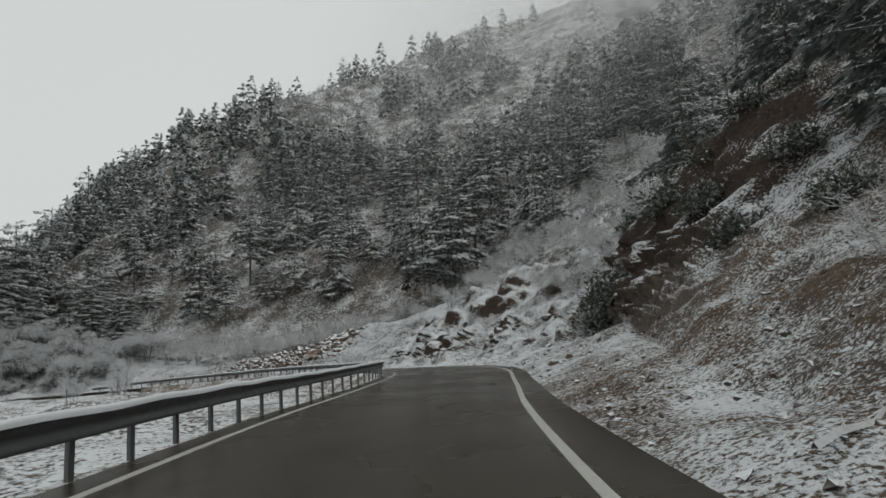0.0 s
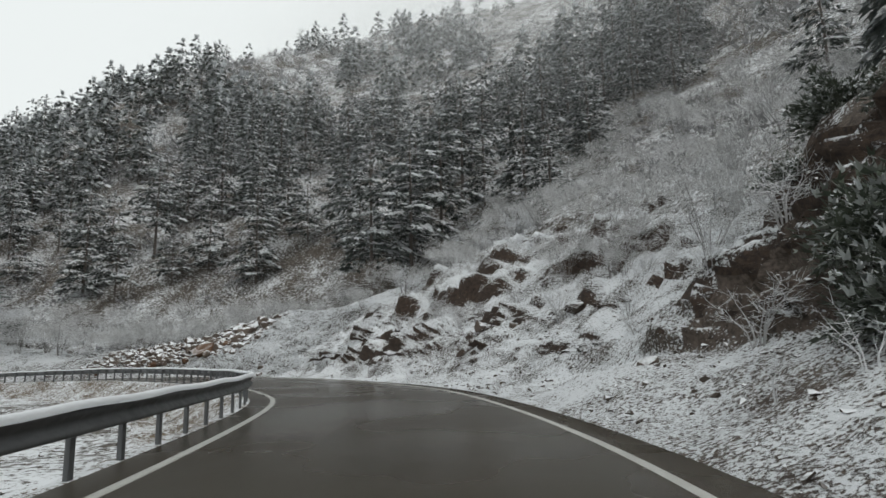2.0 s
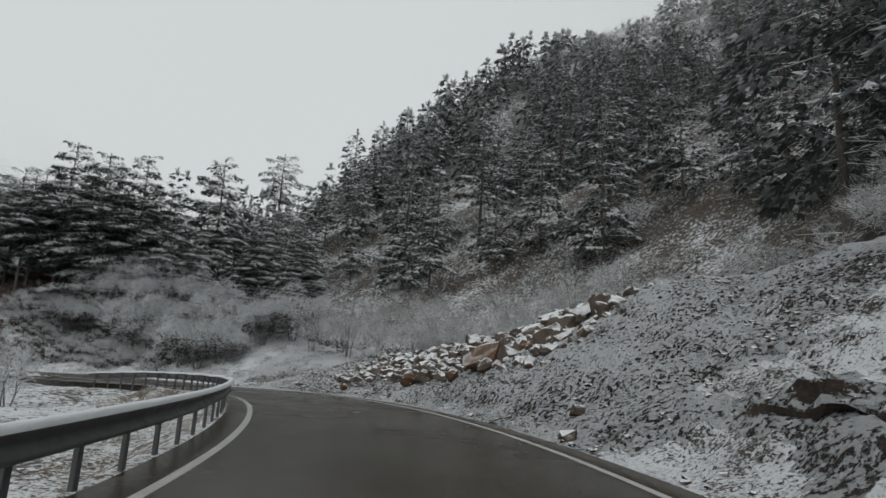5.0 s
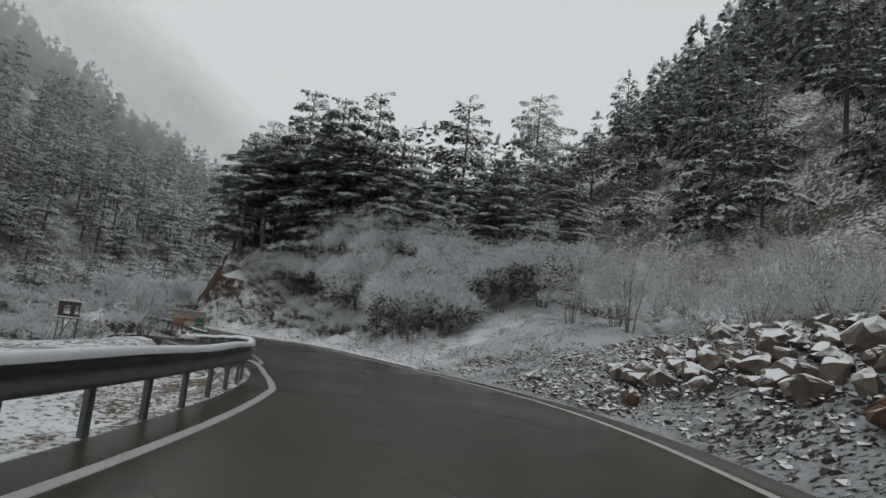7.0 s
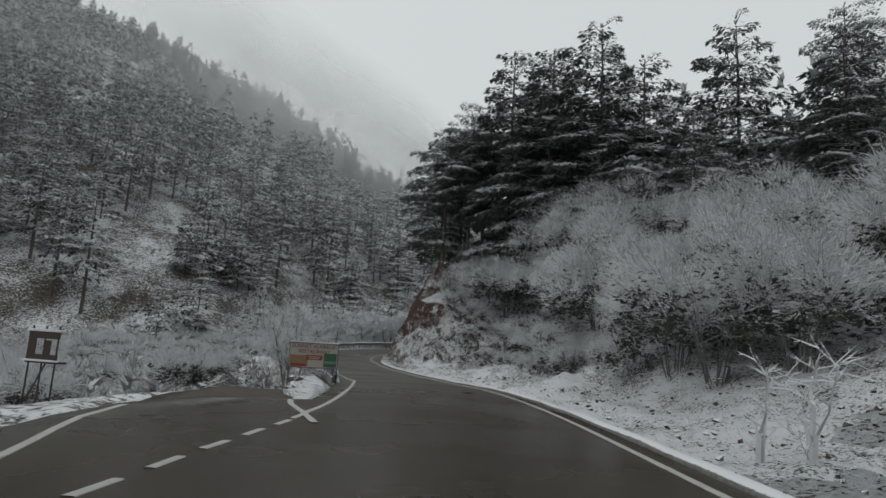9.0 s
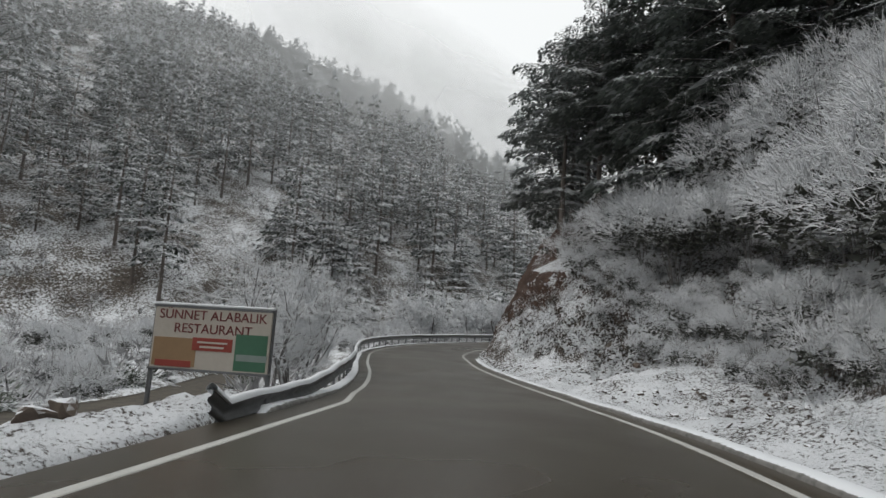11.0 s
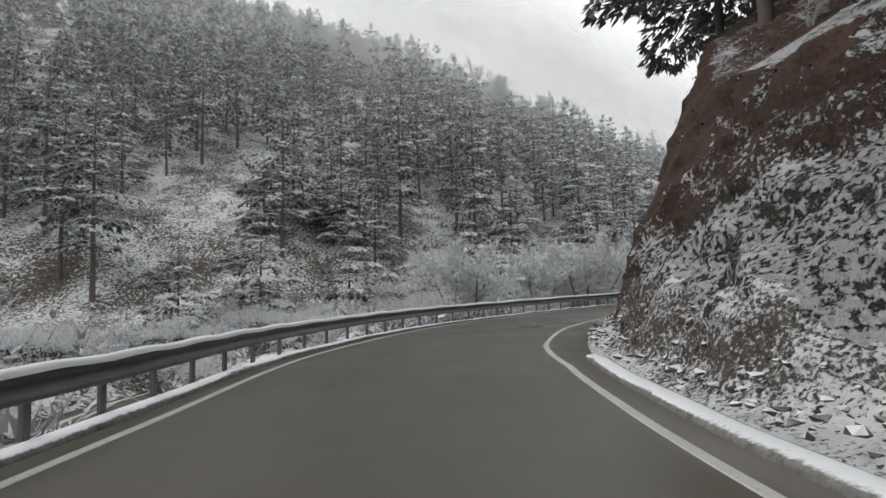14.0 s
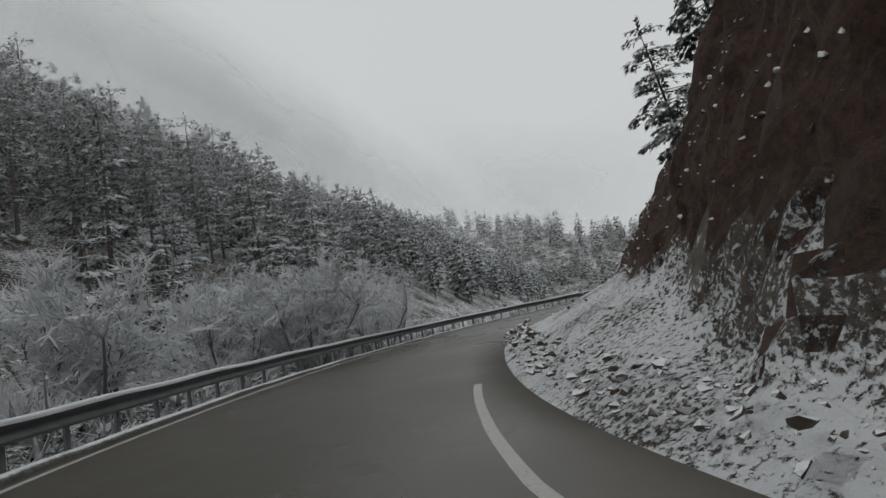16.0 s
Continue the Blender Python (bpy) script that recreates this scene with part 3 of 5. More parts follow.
def build_lines():
    s = np.arange(-26, 216, 0.5)
    s = s[s < 161.5]
    stripe("road_line", s, -half(s) + np.interp(s, [5, 16, 139, 145, 147, 149, 155, 158, 161], [0.15, 0, 0, 0.03, 0.2, 0.35, 0.35, 0.15, 0.0]), 0.13, "worn solid white edge line on the asphalt")
    s = np.r_[np.arange(-26, 84, 0.5), np.arange(84, 105.3, 0.25)]
    out = np.interp(s, [84, 85, 88, 91.5, 93, 94.5, 96, 98, 99.5, 101.5, 103, 105], [0, 0.1, 0.38, 0.56, 0.68, 0.97, 1.3, 1.82, 2.3, 3.0, 3.45, 3.75])
    stripe("road_line", s, half(s) + out, 0.14, "worn solid white edge line bending into the side road")
    s = np.linspace(92.0, 93.2, 5)
    stripe("road_line", s, half(s) + 0.47, 0.12, "short white spur where the edge line forks")
    s = np.arange(104.5, 216, 0.5)
    stripe("road_line", s, half(s) + np.interp(s, [104.5, 108, 113, 118, 121, 123.5], [0.27, 0.1, 0.02, -0.12, -0.2, 0.02]), 0.13, "worn solid white edge line on the asphalt")
    for a in np.arange(93.5, 104.4, 1.42):
        s = np.arange(a, a + 0.85, 0.2)
        off = half(s) + np.interp(s, [93, 95, 100.5, 102.5, 104, 106], [0.44, 0.5, 0.55, 0.42, 0.28, 0.12])
        tagged(stripe("road_dash", s, off, 0.13, "short white dash across the junction"), group="dashes at the junction")
    s = np.linspace(104.0, 108.6, 19)
    stripe("road_line", s, np.interp(s, [104.0, 105.8, 107.5, 109], [2.58, 3.15, 3.72, 4.0]), 0.15, "white line crossing the edge line at the junction", 0.004)


def build_rail(first, last):
    rail = thing("guardrail", (0, 0, 0), "grey galvanised steel crash barrier with snow on top", "guardrail", kind="structure")
    s = np.arange(first, last, 0.5)
    off = 0.62
    w = np.array([(0.0, 0.45), (0.035, 0.455), (0.05, 0.48), (0.05, 0.52), (0.0, 0.565), (-0.012, 0.595), (0.0, 0.625), (0.05, 0.67), (0.05, 0.71), (0.035, 0.735), (0.0, 0.74)])
    face = np.column_stack([off - w[:, 0], w[:, 1]])
    back = face[::-1] + np.array([0.012, 0.0])
    v, f = swept(s, np.vstack([face, back, face[:1]]))
    piece("beam", mesh_of("beam", v, f, M_STEEL, True), rail)
    u = np.linspace(0, math.pi, 7)
    cap = np.column_stack([off - 0.02 - 0.075 * np.cos(u), 0.725 + 0.085 * np.sin(u)])
    cap = np.vstack([cap, cap[:1]])
    v, f = swept(s, cap)
    v[:, 2] += 0.012 * np.sin(v[:, 0] * 3.1 + v[:, 1] * 2.3)
    piece("snow_cap", mesh_of("snow_cap", v, f, M_SNOW, True), rail, "ridge of snow lying on the rail")
    bm = bmesh.new()
    box(bm, (0.012, 0.10, 1.35), (0.0, 0, 0.04))
    box(bm, (0.05, 0.012, 1.35), (0.025, -0.05, 0.04))
    box(bm, (0.05, 0.012, 1.35), (0.025, 0.05, 0.04))
    me = bpy.data.meshes.new("post")
    bm.to_mesh(me)
    bm.free()
    me.materials.append(M_STEEL)
    bm = bmesh.new()
    box(bm, (0.06, 0.08, 0.2), (-0.03, 0, 0.6))
    spacer = bpy.data.meshes.new("spacer")
    bm.to_mesh(spacer)
    bm.free()
    spacer.materials.append(M_STEEL)
    lap = np.array([(-0.17, *q) for q in w] + [(0.17, *q) for q in w])
    splice = mesh_of("splice", np.column_stack([-lap[:, 1] - 0.006, lap[:, 0], lap[:, 2]]), sheet(2, len(w)), M_STEEL, True)
    for a in np.arange(first + 3.0, last - 1, 4.0):
        k = np.searchsorted(RS, a)
        piece("splice", splice, rail).matrix_basis = pose(*beside(a, half(a) + swing(a) * (a < 112) + off, -sag(a))[0], 0, 0, math.degrees(math.atan2(RN[k, 1], RN[k, 0])))
    for a in np.arange(first + 0.6, last - 0.3, 1.333):
        p = beside(a, half(a) + swing(a) * (a < 112) + off + 0.075, -sag(a))[0]
        k = np.searchsorted(RS, a)
        turn = math.degrees(math.atan2(RN[k, 1], RN[k, 0]))
        post = piece("post", me, rail)
        post.matrix_basis = pose(*p, 0, 0, turn)
        piece("spacer", spacer, post)


def build_verge():
    """A strip of muddy sand and thin snow below the rail, on the valley's side."""
    s, d = np.arange(-26, 91, 0.4), np.r_[-0.04, np.arange(0.1, 2.4, 0.15), np.arange(2.4, 5.2, 0.4)]
    sg, dg = np.repeat(s, len(d)), np.tile(d, len(s))
    p = beside(sg, half(sg) + flare(sg) + VERGE + dg)
    bumps = np.array([noise.fractal(Vector(q) * 1.4, 0.8, 2.1, 4) for q in p])
    edge = np.clip(dg / 0.5, 0, 1)
    p[:, 2] = (p[:, 2] - 0.025) * (1 - edge) + (ground_z(p[:, 0], p[:, 1]) + 0.05 + 0.07 * bumps - 0.5 * np.clip((dg - 3.2) / 2, 0, 1)) * edge
    ob = new("verge", mesh_of("verge", p, sheet(len(s), len(d))[:, ::-1], M_SAND, True))
    tagged(ob, "muddy sand verge with patches of thin snow below the guardrail", "verge", kind="structure")


def build_island():
    """The snowy mound between the main road and the side road."""
    n, m = 40, 15
    u, w = np.linspace(0, 1, n), np.linspace(-1, 1, m)
    x = -53.2 - 10.5 * u
    wide = 0.12 + 0.78 * np.sin(np.pi * np.clip(u * 0.9 + 0.05, 0, 1))**0.6
    mid = 76.35 + 0.45 * u
    v = []
    for a, b, c in zip(x, wide, mid):
        for q in w:
            lump = 0.16 * noise.fractal((a * 0.9, (c + q) * 0.9, 3.0), 0.8, 2.0, 4)
            v.append((a, c + b * q, 0.1 + (1 - q**4) * (0.2 + 0.22 * (b - 0.12) + lump) - 0.3 * q**8))
    ob = new("road_island", mesh_of("road_island", v, sheet(n, m), M_SHELF, True))
    tagged(ob, "low snow-covered earth mound between the two roads", "mound", kind="structure")


build_ground()
build_bank()
build_road()
build_lines()
build_side_road()
build_verge()
build_island()
build_kerb("kerb", 117, 216, 1, "low concrete kerb dusted with snow below the guardrail")
build_kerb("kerb", 97, 153, -1, "low concrete kerb dusted with snow beside the bank")
build_rail(-24, 97.6)
build_rail(116.6, 214)


# ---- plants ----
def frame_of(w):
    w = w / np.maximum(np.linalg.norm(w, axis=1), 1e-6)[:, None]
    ref = np.where(np.abs(w[:, 2:3]) > 0.9, [[1.0, 0, 0]], [[0, 0, 1.0]])
    u = np.cross(w, ref)
    u /= np.linalg.norm(u, axis=1)[:, None]
    return w, u, np.cross(w, u)


RING = [(math.cos(t), math.sin(t)) for t in (0.5, 2.6, 4.7)]


def sticks(a, b, ra, rb):
    """Three-sided tapered sticks from the places a to b."""
    a, b = np.asarray(a, float), np.asarray(b, float)
    n = len(a)
    _, u, v = frame_of(b - a)
    ra, rb = np.broadcast_to(ra, n)[:, None], np.broadcast_to(rb, n)[:, None]
    pts = np.stack([a + ra * (c * u + s * v) for c, s in RING] + [b + rb * (c * u + s * v) for c, s in RING], 1)
    base = (np.arange(n) * 6)[:, None]
    f = np.concatenate([base + np.array([[0, 1, 4, 3]]), base + np.array([[1, 2, 5, 4]]), base + np.array([[2, 0, 3, 5]])])
    return pts.reshape(-1, 3), f


def spikes(a, b, ra):
    """Three-sided pointed twigs."""
    a, b = np.asarray(a, float), np.asarray(b, float)
    n = len(a)
    _, u, v = frame_of(b - a)
    ra = np.broadcast_to(ra, n)[:, None]
    pts = np.stack([a + ra * (c * u + s * v) for c, s in RING] + [b], 1)
    base = (np.arange(n) * 4)[:, None]
    f = np.concatenate([base + np.array([[0, 1, 3]]), base + np.array([[1, 2, 3]]), base + np.array([[2, 0, 3]])])
    return pts.reshape(-1, 3), f


def tufts(at, way, length, width, rng):
    """Leaf-shaped sprays, forked in two points."""
    n = len(at)
    way = way / np.maximum(np.linalg.norm(way, axis=1), 1e-6)[:, None]
    side = np.cross(way, np.array([[0, 0, 1.0]]) + rng.normal(0, 0.28, (n, 3)))
    side /= np.maximum(np.linalg.norm(side, axis=1), 1e-6)[:, None]
    up = np.cross(side, way)
    L, W = np.broadcast_to(length, n)[:, None], np.broadcast_to(width, n)[:, None]
    a, z = at - side * W * 0.62, at + side * W * 0.62 - up * W * 0.3
    left, right = at + way * L + side * L * 0.3 - up * L * 0.10, at + way * L * 0.86 - side * L * 0.34 - up * L * 0.16
    pts = np.stack([a, z, left, right], 1)
    base = (np.arange(n) * 4)[:, None]
    return pts.reshape(-1, 3), np.concatenate([base + np.array([[0, 2, 1]]), base + np.array([[0, 3, 1]])])


def join(*sets):
    verts, faces, k = [], [], 0
    for v, f in sets:
        verts.append(v)
        faces += (np.asarray(f) + k).tolist() if not isinstance(f, list) else [[i + k for i in q] for q in f]
        k += len(v)
    return np.vstack(verts), faces


def boughs(seed, h, bare, reach, tiers, arms, dense, spray, ragged=0.25, top=0.6, rise=0.1, droop=0.3, under=0.4):
    """A conifer's sprays (place, way, size, load of snow) and the lines of its boughs. Each bough is a flat fan: sprays on its
    upper side carry snow, the share under hangs below it and stays dark. dense: sprays to a square metre."""
    rng = np.random.default_rng(seed)
    at, way, size, load, lines = [], [], [], [], []
    turn = 0.0
    for k in range(tiers):
        u = min(max((k + rng.uniform(-0.3, 0.3)) / tiers, 0.0), 0.985)
        z = h * (bare + (1 - bare) * u)
        r = reach * (1 - u) ** top * (0.55 + 0.45 * min(1, (u + 0.1) * 3.5)) * rng.uniform(0.85, 1.12)
        for _ in range(arms if u < 0.75 else max(3, arms - 2)):
            turn += 2.4 + rng.uniform(-0.5, 0.5)
            ln = r * rng.uniform(1 - 2 * ragged, 1 + ragged) + 0.3
            d = np.array([math.cos(turn), math.sin(turn), 0.0])
            p = np.array([-d[1], d[0], 0.0])
            lift = rise + rng.uniform(-0.12, 0.14) + 0.9 * max(0, u - 0.55)
            sag = droop * rng.uniform(0.7, 1.3)
            zz = z + rng.uniform(-0.25, 0.25) * h / 16
            broad = 0.30 * ln + 0.12
            n = max(5, int(dense * ln * broad * 1.3))
            w = 0.12 + 0.88 * np.sqrt(rng.random(n))
            fan = rng.uniform(-1, 1, n) * broad * np.sqrt(np.clip(1.12 - w, 0, 1)) * 1.25
            low = rng.random(n) < under
            place = np.array([0, 0, zz]) + np.outer(w * ln, d) + np.outer(fan, p)
            place[:, 2] += ln * (lift * w - sag * w * w) - 0.25 * np.abs(fan) + rng.normal(0, 0.035, n) - low * rng.uniform(0.05, 0.3, n) * min(1.0, 0.4 + 0.2 * ln)
            at.append(place)
            way.append(d + np.outer(np.sign(fan) * rng.uniform(0.2, 1.0, n), p) + np.column_stack([np.zeros((n, 2)), np.where(low, rng.uniform(-1.1, -0.2, n), 0.25 - 0.95 * w + rng.uniform(-0.2, 0.2, n))]))
            size.append(spray * rng.uniform(0.7, 1.35, n) * (0.7 + 0.3 * (1 - u)))
            load.append(np.where(low, rng.uniform(0.0, 0.2, n), 0.42 + 0.5 * w + rng.uniform(0, 0.16, n)))
            lines.append((0, 0, zz, *(np.array([0, 0, zz]) + d * ln * 0.9 + np.array([0, 0, ln * (lift * 0.9 - sag * 0.81)]))))
    # the leader
    n = 10
    at.append(np.column_stack([rng.normal(0, 0.06, (n, 2)), rng.uniform(0.9, 0.99, n) * h]))
    way.append(np.column_stack([rng.normal(0, 0.4, (n, 2)), np.ones(n)]))
    size.append(np.full(n, spray * 0.9))
    load.append(rng.uniform(0.5, 1.0, n))
    return np.vstack(at), np.vstack(way), np.concatenate(size), np.concatenate(load), np.array(lines), rng


def trunk_points(h, r, rng, sides=7, steps=6):
    z = np.linspace(-0.6, h * 0.97, steps)
    bend = np.cumsum(rng.normal(0, 0.012 * h / steps, (steps, 2)), 0)
    ang = np.arange(sides) / sides * math.tau
    v = [(b[0] + rr * math.cos(a), b[1] + rr * math.sin(a), zz) for zz, b, rr in zip(z, bend, np.linspace(r, r * 0.12, steps)) for a in ang]
    f = [[i * sides + j, i * sides + (j + 1) % sides, (i + 1) * sides + (j + 1) % sides, (i + 1) * sides + j] for i in range(steps - 1) for j in range(sides)]
    return np.array(v), f


class Kind:
    """A model of a plant or stone: the first one placed is the model itself, the others are copies."""

    def __init__(self, make, tall=1.0):
        self.make, self.tall, self.model = make, tall, None

    def place(self, x, y, z, turn, scale, lean=0.0):
        m = pose(x, y, z, lean, 0, turn)
        if self.model is None:
            self.model = self.make()
            self.model.matrix_basis = m
            ob = self.model
        else:
            ob = copy_thing(self.model, m)
        ob.scale = [scale] * 3
        return ob


def conifer(seed, h, bare, reach, tiers, arms, dense, spray, label, ragged=0.25, top=0.6, rise=0.1, droop=0.3, under=0.4, mat=None):
    def make():
        at, way, size, load, lines, rng = boughs(seed, h, bare, reach, tiers, arms, dense, spray, ragged, top, rise, droop, under)
        ob = thing("conifer", (0, 0, 0), label, "tree", "conifers on the slopes")
        v, f = tufts(at, way, size, size * 0.36, rng)
        crown = mesh_of("crown", v, f, mat or M_PINE)
        crown.attributes.new("load", "FLOAT", "POINT").data.foreach_set("value", np.repeat(load, 4).astype(np.float32))
        piece("crown", crown, ob, "dark green needles loaded with snow")
        v, f = trunk_points(h, 0.012 * h + 0.03, rng)
        piece("trunk", mesh_of("trunk", v, f, M_BARK, True), ob, "straight dark brown trunk")
        stubs = np.column_stack([np.zeros((7, 2)), rng.uniform(0.4 * bare, bare, 7) * h])
        ends = stubs + np.column_stack([rng.normal(0, 0.6, (7, 2)), rng.uniform(-0.1, 0.3, 7)])
        v, f = sticks(np.vstack([lines[:, :3], stubs]), np.vstack([lines[:, 3:], ends]), 0.045, 0.012)
        piece("limbwork", mesh_of("limbwork", v, f, M_BARK), ob, "dark bare limbs", "stuff")
        return ob
    return Kind(make, h)


def twigs(seed, h, spread, stems, limbs, ends, thick):
    """A leafless shrub or tree: stems and limbs, and the fine ends."""
    rng = np.random.default_rng(seed)
    A, B, R0, R1, C, D, E0 = [], [], [], [], [], [], []
    for _ in range(stems):
        t = rng.uniform(0, math.tau)
        out = np.array([math.cos(t), math.sin(t), 0])
        foot = out * rng.uniform(0, 0.12) * spread
        lean = out * rng.uniform(0.15, 0.9) * spread
        ln = h * rng.uniform(0.6, 0.95)
        bow = rng.uniform(0.05, 0.3)
        pts = [foot + lean * w**1.3 + np.array([0, 0, ln * (w - bow * w * w)]) + rng.normal(0, 0.025 * h, 3) * w for w in np.linspace(0, 1, 5)]
        pts[0][2] = -0.3
        for i in range(4):
            A.append(pts[i]), B.append(pts[i + 1]), R0.append(thick * h * (1 - 0.22 * i)), R1.append(thick * h * (1 - 0.22 * (i + 1)))
        for _ in range(limbs):
            w = rng.uniform(0.15, 1.0)
            i = min(3, int(w * 4))
            p = pts[i] + (pts[i + 1] - pts[i]) * (w * 4 - i)
            g = rng.uniform(0, math.tau)
            dv = np.array([math.cos(g), math.sin(g), rng.uniform(-0.15, 0.75)]) + 0.5 * (pts[i + 1] - pts[i]) / h + 0.35 * out
            dv = dv / np.linalg.norm(dv)
            q = p + dv * h * rng.uniform(0.14, 0.36) * (1.1 - 0.45 * w)
            A.append(p), B.append(q), R0.append(thick * h * 0.32), R1.append(thick * h * 0.12)
            for _ in range(ends):
                a = p + (q - p) * rng.uniform(0.1, 1)
                dw = dv + rng.normal(0, 0.5, 3)
                dw[2] += 0.12
                e = a + dw * h * rng.uniform(0.05, 0.15)
                C.append(a), D.append(e), E0.append(thick * h * rng.uniform(0.11, 0.2))
                for _ in range(1):
                    a2 = a + (e - a) * rng.uniform(0.2, 0.9)
                    C.append(a2), D.append(a2 + (dw + rng.normal(0, 0.7, 3)) * h * rng.uniform(0.02, 0.07)), E0.append(thick * h * 0.11)
    return (np.array(A), np.array(B), np.array(R0), np.array(R1)), (np.array(C), np.array(D), np.array(E0))


def shrub(name, seed, h, spread, stems, limbs, ends, label, category, group, thick=0.012):
    def make():
        wood, fine = twigs(seed, h, spread, stems, limbs, ends, thick)
        ob = thing(name, (0, 0, 0), label, category, group)
        v, f = sticks(*wood)
        piece("branchwork", mesh_of("branchwork", v, f, M_BRANCH), ob, "thin branches edged with snow", "stuff")
        v, f = spikes(fine[0], fine[1], fine[2] * 1.9)
        piece("spray", mesh_of("spray", v, f, M_TWIG), ob, "fine twig ends white with rime", "stuff")
        return ob
    return Kind(make)


def branched(seed, h, stems, lean, label, stout=1.0):
    """A leafless tree that forks again and again from several stems."""
    def make():
        rng = np.random.default_rng(seed)
        wood, thin, tips = [], [], []

        def grow(p, d, ln, r, level):
            n = 4 if level == 2 else 3 if level == 1 else 2
            for k in range(n):
                q = p + d * ln / n
                (wood if level else thin).append((*p, *q, *((r, r * 0.8) if level else (stout * min(r, 0.014), stout * min(r, 0.014) * 0.8))))
                r *= 0.8
                p = q
                d = d + rng.normal(0, 0.17, 3) + [0, 0, 0.04]
                d /= np.linalg.norm(d)
                if level and (k or level < 2):
                    for _ in range(3 if k < n - 1 else 4):
                        e = d * 0.55 + rng.normal(0, 0.55, 3) + [0, 0, 0.12]
                        grow(p, e / np.linalg.norm(e), ln * rng.uniform(0.28, 0.46), r * 0.55, level - 1)
                if not level:
                    for _ in range(7):
                        e = d + rng.normal(0, 0.6, 3)
                        tips.append((*p, *(p + e * ln * rng.uniform(0.3, 0.6)), stout * min(max(0.45 * r, 0.007), 0.012)))

        for k in range(stems):
            a = k / stems * math.tau + rng.uniform(-0.4, 0.4)
            d = np.array([math.cos(a) * lean, math.sin(a) * lean, 1.0]) 
            grow(np.array([0.12 * math.cos(a), 0.12 * math.sin(a), -0.4]), d / np.linalg.norm(d), h * rng.uniform(0.5, 0.66), 0.0135 * h, 2)
        ob = thing("bare_tree", (0, 0, 0), label, "tree", "bare frosted trees")
        w, s, t = np.array(wood), np.array(thin), np.array(tips)
        v, f = sticks(w[:, :3], w[:, 3:6], w[:, 6], w[:, 7])
        piece("branchwork", mesh_of("branchwork", v, f, M_STEM), ob, "dark limbs edged with snow", "stuff")
        v, f = join(sticks(s[:, :3], s[:, 3:6], s[:, 6], s[:, 7]), spikes(t[:, :3], t[:, 3:6], t[:, 6]))
        piece("spray", mesh_of("spray", v, f, M_TWIG), ob, "fine twig ends white with rime", "stuff")
        return ob
    return Kind(make)


